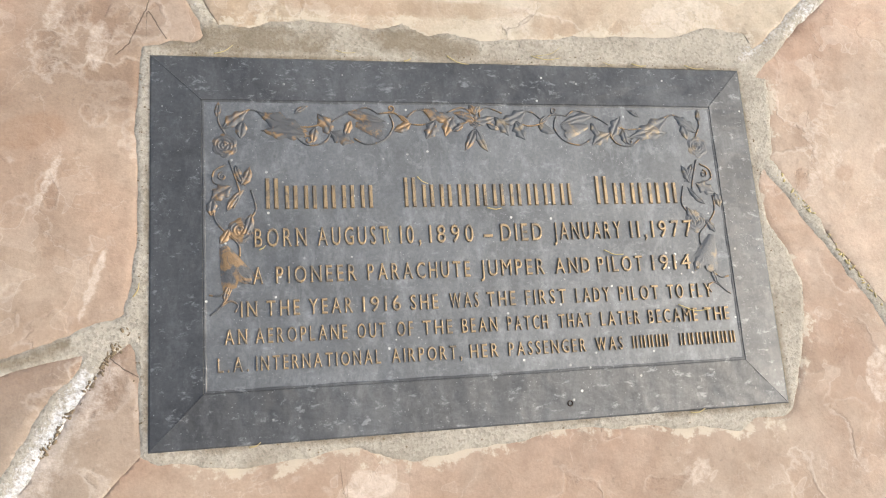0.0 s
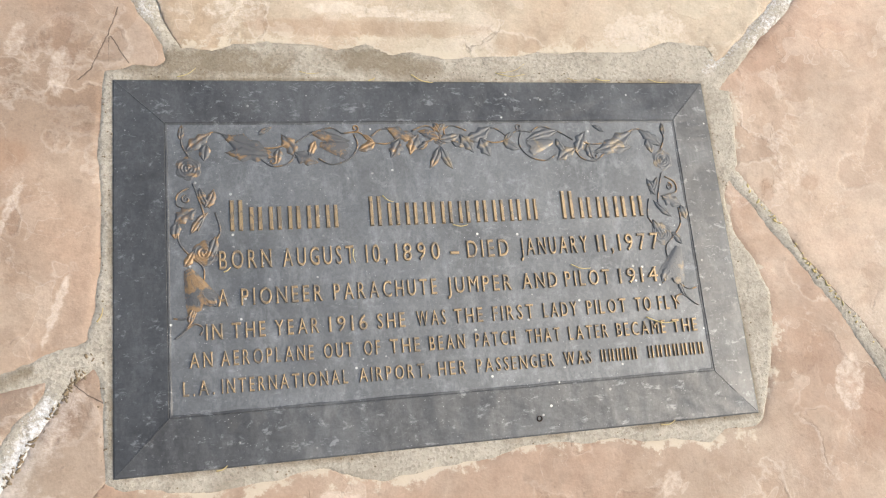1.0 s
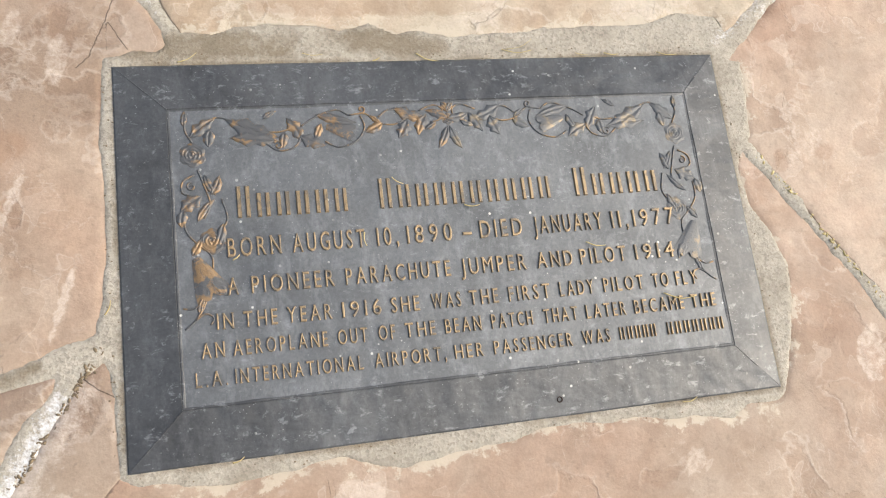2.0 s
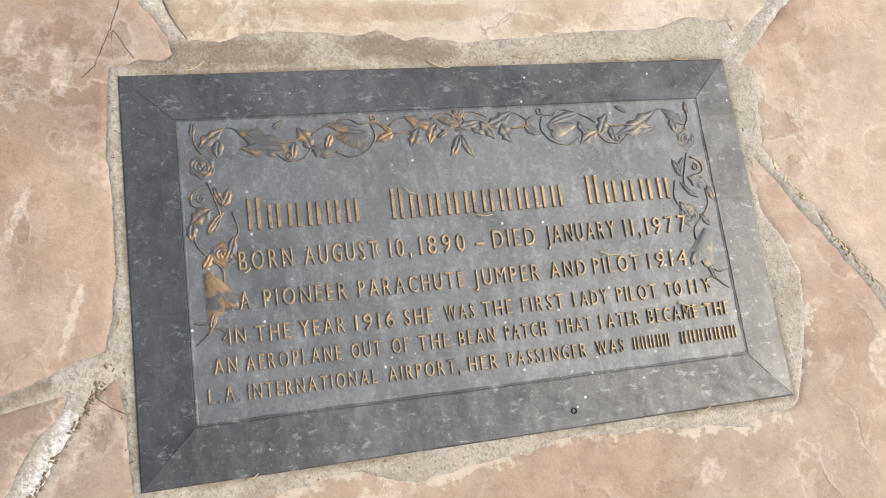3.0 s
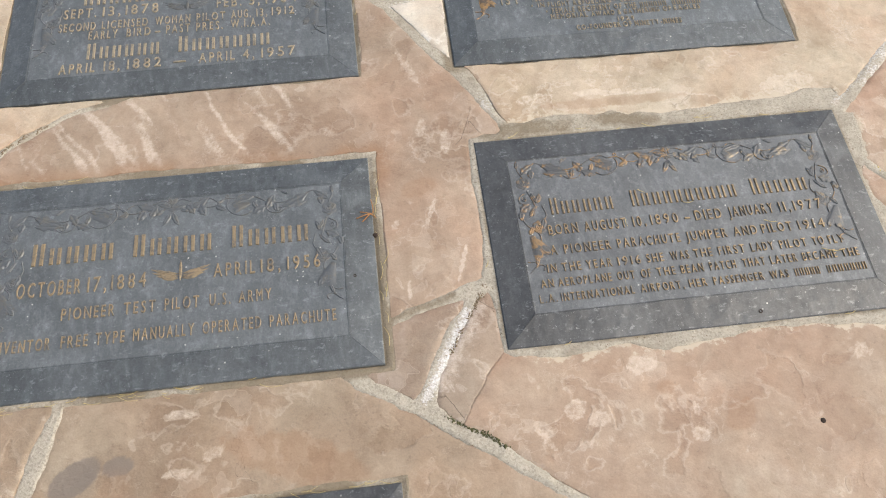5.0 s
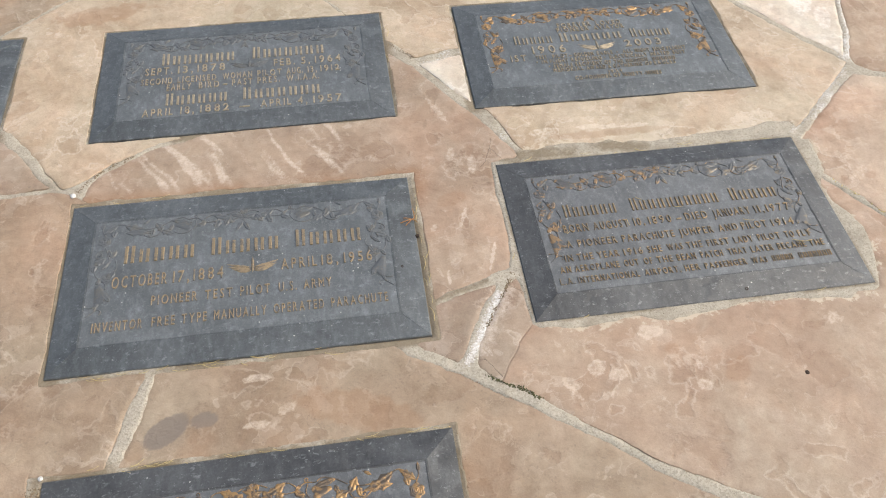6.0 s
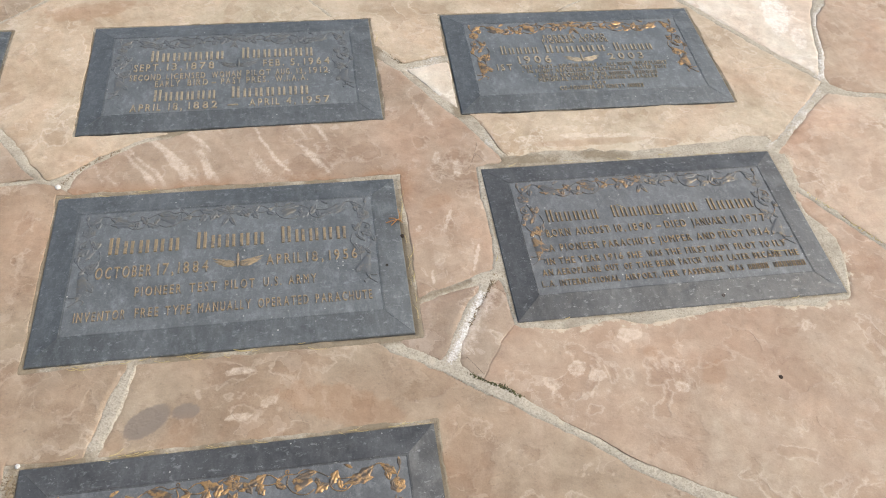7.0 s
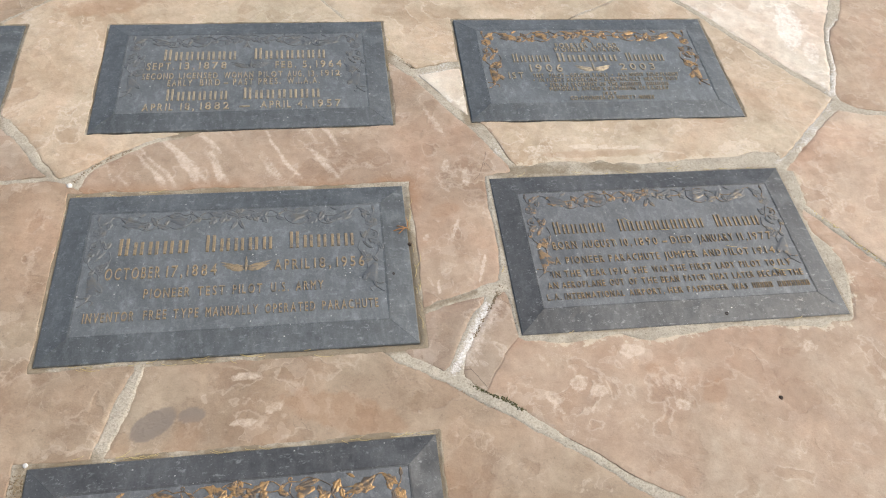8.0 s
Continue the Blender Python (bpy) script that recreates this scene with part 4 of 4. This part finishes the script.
def glyph(char, skin):
    """A raised capital of the built-in font with small serifs, 1 high and 1 thick: its shared mesh and its width."""
    key = (char, skin.name)
    if key not in GLYPHS:
        curve = bpy.data.curves.new("letter", "FONT")
        curve.body, curve.size, curve.resolution_u = char, 1.0, 3
        curve.extrude, curve.bevel_depth, curve.bevel_resolution = 0.045, 0.034, 1
        curve.offset = -0.026
        ob = bpy.data.objects.new("letter", curve)
        scene.collection.objects.link(ob)
        bpy.context.view_layer.update()
        data = bpy.data.meshes.new_from_object(ob.evaluated_get(bpy.context.evaluated_depsgraph_get()))
        bpy.data.objects.remove(ob)
        bpy.data.curves.remove(curve)
        co = np.empty(len(data.vertices) * 3)
        data.vertices.foreach_get("co", co)
        co = co.reshape(-1, 3)
        if "cap" not in GLYPHS:
            GLYPHS["cap"] = co[:, 1].max()
        co[:, 0] -= co[:, 0].min()
        co[:, :2] /= GLYPHS["cap"]
        co[:, 2] = (co[:, 2] - co[:, 2].min()) / (co[:, 2].max() - co[:, 2].min())
        data.vertices.foreach_set("co", co.ravel())
        wide = float(co[:, 0].max())
        bm = bmesh.new()
        bm.from_mesh(data)
        if char in "HIMNAFPRTYKELBD14719U":
            for level, low in ((0.0, 0.0), (1.0, 0.94)):
                for a, b in stem_ends([x for x, y, _ in co if abs(y - level) < 0.02]):
                    bar_mesh(bm, a - 0.06, b + 0.06, low, low + 0.06, 0.0, 0.90, 0.008)
        bm.to_mesh(data)
        bm.free()
        data.polygons.foreach_set("use_smooth", [False] * len(data.polygons))
        data.materials.clear()
        data.materials.append(skin)
        GLYPHS[key] = (data, wide)
    return GLYPHS[key]


def bar_mesh(bm, x0, x1, y0, y1, z0, z1, c=0.0004):
    """A raised bar with chamfered upper edges."""
    low = [bm.verts.new((x, y, z0)) for x, y in ((x0, y0), (x1, y0), (x1, y1), (x0, y1))]
    top = [bm.verts.new((x, y, z1)) for x, y in ((x0 + c, y0 + c), (x1 - c, y0 + c), (x1 - c, y1 - c), (x0 + c, y1 - c))]
    bm.faces.new(top)
    for n in range(4):
        bm.faces.new((low[n], low[(n + 1) % 4], top[(n + 1) % 4], top[n]))


def inscription(thing, y, high, text, skin):
    """One line of raised writing: words with their left and right ends; #n stands for n plain upright bars."""
    z0, z1 = 0.0038, 0.0061
    items = text.split()
    for word, x0, x1 in zip(items[::3], items[1::3], items[2::3]):
        x0, x1 = float(x0), float(x1)
        if word.startswith("#"):
            count = int(word[1:])
            pitch = (x1 - x0) / count
            for n in range(count):
                tall = high if n == 0 or high < 0.02 else high * 0.76
                for near, far in ((0.14, 0.38), (0.58, 0.82)):
                    bm = bmesh.new()
                    bar_mesh(bm, x0 + (n + near) * pitch, x0 + (n + far) * pitch, y, y + tall, z0, z1, min(0.0009, 0.07 * pitch))
                    part("bar", bm, skin, thing, smooth=False)
            continue
        if word == "+":
            bm = bmesh.new()
            bar_mesh(bm, x0 + 0.001, x0 + 0.004, y + high * 0.35, y + high * 0.35 + 0.003, z0, z1)
            part("bullet", bm, skin, thing, smooth=False)
            continue
        faces = [glyph(c, skin) for c in word]
        gap = 0.40
        scale = (x1 - x0) / (sum(w for _, w in faces) + gap * (len(faces) - 1))
        at = x0
        for data, wide in faces:
            ob = new("letter", data)
            ob.parent = thing
            ob.location, ob.scale = (at, y, z0), (scale, high, z1 - z0)
            at += (wide + gap) * scale


def emblem(thing, x, y, span, skin):
    """A winged propeller badge in relief."""
    bm = bmesh.new()
    leaf_mesh(bm, x, y - 0.018, 90, 0.034, 0.005, high=0.0020, curl=0.0)
    hub = part("emblem", bm, skin, thing, "winged propeller badge in relief")
    for side in (1, -1):
        bm = bmesh.new()
        for n, (turn, reach, drop) in enumerate(((15, 0.98, 0.006), (11, 0.90, 0.009), (7, 0.76, 0.011), (2, 0.55, 0.013))):
            leaf_mesh(bm, x + side * 0.002, y - drop, turn if side > 0 else 180 - turn, span / 2 * reach, 0.0055, high=0.0013, curl=-0.12 * side)
        part("wing", bm, skin, hub)


PILOT_LINES = [
    (0.2071, 0.0297, "#6 0.098 0.202  #10 0.226 0.400  #5 0.420 0.515"),
    (0.1724, 0.0169, "BORN 0.090 0.136  AUGUST 0.146 0.211  10, 0.222 0.242  1890 0.250 0.293  - 0.303 0.312  DIED 0.320 0.362  JANUARY 0.374 0.445  11,1977 0.455 0.523"),
    (0.1389, 0.0151, "A 0.088 0.097  PIONEER 0.108 0.180  PARACHUTE 0.190 0.287  JUMPER 0.297 0.361  AND 0.372 0.408  PILOT 0.416 0.464  1914. 0.474 0.525"),
    (0.1099, 0.0138, "IN 0.077 0.091  THE 0.099 0.128  YEAR 0.136 0.175  1916 0.184 0.219  SHE 0.228 0.254  WAS 0.265 0.293  THE 0.301 0.329  FIRST 0.339 0.380  LADY 0.390 0.425  PILOT 0.435 0.477  TO 0.487 0.504  FLY 0.512 0.535"),
    (0.0864, 0.0131, "AN 0.063 0.082  AEROPLANE 0.089 0.169  OUT 0.178 0.204  OF 0.214 0.229  THE 0.238 0.266  BEAN 0.275 0.309  PATCH 0.319 0.359  THAT 0.370 0.404  LATER 0.413 0.454  BECAME 0.463 0.516  THE 0.524 0.551"),
    (0.0628, 0.0124, "L.A. 0.057 0.083  INTERNATIONAL 0.089 0.198  AIRPORT, 0.208 0.273  HER 0.281 0.308  PASSENGER 0.318 0.395  WAS 0.405 0.433  #5 0.442 0.483  #7 0.492 0.556"),
]
INVENTOR_LINES = [
    (0.2059, 0.0373, "#5 0.099 0.225  #5 0.247 0.370  #5 0.393 0.515"),
    (0.1555, 0.0235, "OCTOBER 0.087 0.178  17, 0.188 0.215  1884 0.222 0.272"),
    (0.1598, 0.0214, "APRIL 0.370 0.431  18, 0.439 0.468  1956 0.478 0.527"),
    (0.1143, 0.0183, "PIONEER 0.155 0.230  TEST 0.243 0.288  PILOT 0.301 0.350  U.S. 0.365 0.395  ARMY 0.407 0.454"),
    (0.0718, 0.0180, "INVENTOR 0.064 0.144  FREE 0.159 0.196  TYPE 0.207 0.247  MANUALLY 0.259 0.344  OPERATED 0.356 0.439  PARACHUTE 0.451 0.546"),
]
SISTERS_LINES = [
    (0.2074, 0.0359, "#7 0.124 0.282  #7 0.314 0.473"),
    (0.1779, 0.0217, "SEPT. 0.095 0.151  13, 0.162 0.193  1878 0.202 0.259"),
    (0.1769, 0.0212, "FEB. 0.362 0.406  5, 0.420 0.438  1964 0.449 0.504"),
    (0.1480, 0.0178, "SECOND 0.089 0.152  LICENSED 0.163 0.242  WOMAN 0.255 0.316  PILOT 0.327 0.377  AUG. 0.388 0.422  13, 0.432 0.451  1912 0.459 0.499"),
    (0.1255, 0.0183, "EARLY 0.142 0.191  BIRD 0.207 0.248  - 0.256 0.265  PAST 0.275 0.316  PRES. 0.327 0.373  W.I.A.A. 0.387 0.455"),
    (0.0813, 0.0346, "#6 0.139 0.268  #7 0.294 0.458"),
    (0.0528, 0.0205, "APRIL 0.098 0.158  18, 0.173 0.200  1882 0.212 0.269  - 0.290 0.311  APRIL 0.333 0.394  4, 0.408 0.427  1957 0.439 0.497"),
]
AVIATOR_LINES = [
    (0.2304, 0.0148, "FOREVER 0.226 0.303  LOVED 0.316 0.373"),
    (0.2157, 0.0133, "PIONEER 0.221 0.295  AVIATOR 0.307 0.377"),
    (0.1813, 0.0287, "#5 0.116 0.207  #6 0.219 0.366  #5 0.383 0.479"),
    (0.1479, 0.0238, "1906 0.152 0.227"),
    (0.1511, 0.0212, "2003 0.362 0.445"),
    (0.1265, 0.0197, "1ST 0.100 0.134"),
    (0.1292, 0.0108, "TEST 0.155 0.179  PILOT 0.192 0.226  - 0.229 0.235  GOLDEN 0.240 0.284  EAGLE 0.292 0.327  + 0.335 0.341  ALL 0.350 0.372  NIGHT 0.378 0.411  SOLO 0.419 0.446  FLIGHT 0.451 0.494"),
    (0.1140, 0.0107, "+ 0.152 0.158  IN 0.165 0.177  FLIGHT 0.183 0.223  REFUELING 0.230 0.298  + 0.303 0.310  ELECTRICALLY 0.316 0.401  HEATED 0.409 0.452  SUIT 0.460 0.488"),
    (0.0977, 0.0113, "+ 0.176 0.182  FEMALE 0.188 0.229  RECIPIENT 0.236 0.295  OF 0.301 0.315  THE 0.322 0.342  #6 0.348 0.399  #6 0.407 0.462"),
    (0.0842, 0.0104, "MEMORIAL 0.184 0.250  AWARD 0.257 0.299  & 0.305 0.311  GATHERING 0.316 0.381  OF 0.388 0.403  EAGLES 0.408 0.456"),
    (0.0688, 0.0092, "1929 0.302 0.332"),
    (0.0546, 0.0110, "CO-FOUNDER 0.225 0.304  OF 0.309 0.324  NINETY-NINES 0.330 0.415"),
]
STRAWS = [(0.243, 0.234, 0.253, 0.227), (0.309, 0.203, 0.324, 0.202), (0.095, 0.167, 0.101, 0.171), (0.212, 0.183, 0.213, 0.17), (0.425, 0.158, 0.445, 0.153), (0.497, 0.101, 0.531, 0.095), (0.283, 0.363, 0.305, 0.354), (0.239, 0.356, 0.246, 0.359), (0.484, 0.36, 0.5, 0.358), (0.083, -0.004, 0.093, -0.0), (0.5, -0.004, 0.516, -0.001), (-0.012, 0.13, -0.007, 0.142)]
GOLDEN_LINES = [
    (0.2080, 0.0330, "#6 0.110 0.230  #8 0.255 0.480"),
]


def memorial_plaque(key, lines, letter, relief, badge=None, pale=False, label=""):
    (px, py), w, h, turn, _ = Plaque[key]
    thing = new("memorial_plaque")
    tagged(thing, label, "grave marker", "bronze plaques in the paving")
    frame_part(w, h, thing, pale)
    panel_part(w, h, thing, pale)
    border_part(w, h, thing, relief, RELIEF_FADED if relief is RELIEF_WORN else relief)
    for y, high, text in lines:
        inscription(thing, y, high, text, letter)
    if badge:
        emblem(thing, *badge, relief if key == "sisters" else letter)
    thing.matrix_world = pose(px, py, 0.0028, 0, 0, turn)
    return thing


def peg(thing, x, y, r=0.0021, high=0.0):
    """A small dark fixing hole with a raised burr."""
    bm = bmesh.new()
    rows = [[bm.verts.new((x + rad * math.cos(a), y + rad * math.sin(a), z + high)) for a in (math.pi * k / 7 for k in range(14))] for rad, z in ((r * 1.5, 0.0030), (r * 1.2, 0.0052), (r, 0.0050), (r * 0.8, 0.0034))]
    for a, b in zip(rows, rows[1:]):
        for k in range(14):
            bm.faces.new((a[k], a[(k + 1) % 14], b[(k + 1) % 14], b[k]))
    bm.faces.new(rows[-1])
    part("peg_hole", bm, HUSK, thing, "small dark fixing hole")


# ---- loose litter ----
def straw(x0, y0, x1, y1, z=0.002, r=0.0007, skin=None):
    bm = bmesh.new()
    mx, my = (x0 + x1) / 2 + 0.12 * (y1 - y0), (y0 + y1) / 2 - 0.12 * (x1 - x0)
    tube_mesh(bm, [(x0, y0, z), (mx, my, z + 0.0012), (x1, y1, z + 0.0004)], r, r * 0.5, 5)
    ob = part("straw", bm, skin or STRAW, None)
    return tagged(ob, "dry yellow blade of straw lying on the paving", "straw", "scattered straws")


def pebble(x, y, r, skin, label, name="pebble", squash=0.7):
    bm = bmesh.new()
    bmesh.ops.create_icosphere(bm, subdivisions=3, radius=r)
    for v in bm.verts:
        v.co *= 1 + 0.22 * noise.noise(v.co / r * 1.1 + Vector((x * 50, y * 50, 0)))
        v.co.z *= squash
        v.co += Vector((x, y, r * squash * 0.75 - 0.0008))
    return tagged(part(name, bm, skin, None), label, name.replace("_", " "))


def litter(line, spread, count, rnd, label, skin=None):
    """A strewn strip of small crumbs along a line of places."""
    bm = bmesh.new()
    for _ in range(count):
        n = rnd.randrange(len(line) - 1)
        k = rnd.random()
        x = line[n][0] * (1 - k) + line[n + 1][0] * k + rnd.gauss(0, spread)
        y = line[n][1] * (1 - k) + line[n + 1][1] * k + rnd.gauss(0, spread)
        r = rnd.uniform(0.0006, 0.0017)
        m = Matrix.Translation((x, y, -0.0010 + r * 0.5)) @ Matrix.Rotation(rnd.uniform(0, 3.1), 4, "Z") @ Matrix.Diagonal((rnd.uniform(0.8, 2.2), rnd.uniform(0.5, 1), 0.6, 1))
        bmesh.ops.create_icosphere(bm, subdivisions=1, radius=r, matrix=m)
    return tagged(part("leaf_litter", bm, skin or DEBRIS, None), label, "litter", kind="stuff")


def build():
    ground = bmesh.new()
    bmesh.ops.create_grid(ground, x_segments=40, y_segments=40, size=160)
    for v in ground.verts:
        v.co.z = -0.016
    tagged(part("ground", ground, GROUND, None), "level stone-paved ground to the horizon", "ground", kind="structure")

    glyph("H", LETTER)
    plate = memorial_plaque("pilot", PILOT_LINES, LETTER, RELIEF_WORN, None, False, "dark bronze memorial plaque with gold letters and partly gilded vine border")
    peg(plate, 0.375, 0.0155, high=-0.0026)
    plate = memorial_plaque("inventor", INVENTOR_LINES, LETTER_DULL, RELIEF_GREY, (0.3215, 0.177, 0.088), True, "dark bronze memorial plaque with dull gold letters and winged badge")
    peg(plate, 0.577, 0.140, 0.0016, high=-0.0005)
    memorial_plaque("sisters", SISTERS_LINES, LETTER_PALE, RELIEF_GREY, (0.310, 0.195, 0.086), True, "blue-grey bronze plaque with two names and pale gold letters")
    memorial_plaque("aviator", AVIATOR_LINES, LETTER_PALE, RELIEF_GOLD, (0.300, 0.164, 0.086), True, "dark bronze plaque with bright gold vine border and dense lettering")
    memorial_plaque("golden", GOLDEN_LINES, LETTER, RELIEF_GOLD, None, False, "dark bronze plaque with orange-gold vine border")
    memorial_plaque("edge", [], LETTER_DULL, RELIEF_GREY, None, True, "dark bronze plaque set in tan flagstone")

    for x0, y0, x1, y1 in STRAWS:
        on = plaque_away(np.array(x0), np.array(y0), "pilot") < -0.03
        straw(x0, y0, x1, y1, 0.0094 if on else 0.0015)
    rnd = random.Random(12)
    for key, side, lo, hi, count in (("inventor", "near", 0.05, 0.58, 22), ("inventor", "right", 0.02, 0.33, 12), ("golden", "far", 0.03, 0.58, 24), ("inventor", "far", 0.01, 0.15, 4), ("pilot", "far", 0.05, 0.58, 6), ("sisters", "right", 0.05, 0.3, 4)):
        (px, py), w, h, turn, _ = Plaque[key]
        for _ in range(count):
            k, off, bend, long = rnd.uniform(lo, hi), rnd.uniform(0.001, 0.011), rnd.gauss(0, 0.22), rnd.uniform(0.008, 0.032)
            base, way = {"near": ((k, -off), (1, 0)), "far": ((k, h + off), (1, 0)), "right": ((w + off, k), (0, 1))}[side]
            ux, uy = way[0] * math.cos(bend) - way[1] * math.sin(bend), way[1] * math.cos(bend) + way[0] * math.sin(bend)
            straw(px + base[0], py + base[1], px + base[0] + ux * long, py + base[1] + uy * long, 0.0010, rnd.uniform(0.0003, 0.0006))

    bm = bmesh.new()
    for dx, dy, ex, ey in ((-0.019, -0.003, 0.008, 0.004), (0.008, 0.004, 0.006, 0.028), (-0.012, 0.008, 0.004, 0.002), (-0.010, -0.010, 0.004, 0.004), (0.004, 0.002, 0.012, -0.006)):
        tube_mesh(bm, [(-0.180 + dx, 0.236 + dy, 0.0052), (-0.180 + (dx + ex) / 2 + 0.001, 0.236 + (dy + ey) / 2, 0.0068), (-0.180 + ex, 0.236 + ey, 0.0058)], 0.0009, 0.0006, 6)
    tagged(part("twig", bm, TWIG, None), "small forked orange twig on the plaque's edge", "twig")
    pebble(-0.789, 0.377, 0.0052, PEBBLE, "small white pebble in a paving joint")
    pebble(-0.764, -0.163, 0.0036, PEBBLE, "small white pebble beside a plaque")
    pebble(-0.172, 0.203, 0.0042, HUSK, "dark dry seed husk beside a plaque", "seed_husk")
    pebble(0.414, -0.152, 0.0036, HUSK, "tiny dark seed husk on the flagstone", "seed_husk", 0.5)

    rnd = random.Random(31)
    litter([(-0.772, -0.245), (-0.772, -0.178)], 0.006, 260, rnd, "crumbled brown leaf litter in a mortar gap")
    litter([(-0.014, 0.102), (-0.028, 0.084), (-0.037, 0.068), (-0.062, 0.032), (-0.084, -0.002)], 0.0016, 120, rnd, "dark brown crumbs along a cracked joint")
    litter([(-0.098, -0.086), (-0.068, -0.107), (-0.043, -0.119), (-0.022, -0.138)], 0.0018, 130, rnd, "dark mossy crumbs along a cracked joint", MOSS)
    litter([(0.634, 0.246), (0.671, 0.198), (0.715, 0.128), (0.764, 0.055)], 0.0014, 60, rnd, "yellowish straw crumbs along a cracked joint", STRAW)
    litter([(-0.168, 0.745), (-0.118, 0.690)], 0.003, 80, rnd, "dark brown crumbs along a cracked joint")
    litter([(-0.690, 0.465), (-0.727, 0.446), (-0.764, 0.415), (-0.786, 0.386)], 0.0018, 90, rnd, "dark brown crumbs along a cracked joint")

    bm = bmesh.new()
    rnd = random.Random(77)
    for key, spec in Plaque.items():
        (px, py), w, h, turn, margins = spec
        for _ in range(150 if key == "pilot" else 60):
            side = rnd.randrange(4)
            k, off = rnd.random(), rnd.uniform(0.0008, 0.012)
            x, y = ((-off, k * h), (w + off, k * h), (k * w, -off), (k * w, h + off))[side]
            r = rnd.uniform(0.0004, 0.0011)
            bmesh.ops.create_icosphere(bm, subdivisions=1, radius=r, matrix=Matrix.Translation((px + x, py + y, 0.0003)) @ Matrix.Diagonal((1, rnd.uniform(0.6, 1), 0.7, 1)))
    tagged(part("grit", bm, DEBRIS, None, smooth=False), "loose sandy grit along the plaque edges", "grit", kind="stuff")

    floor = new("pavement")
    tagged(floor, "irregular pink and tan sandstone flagstones set in mortar", "pavement", kind="structure")
    mortar_bed(floor)
    flagstones(floor)


build()
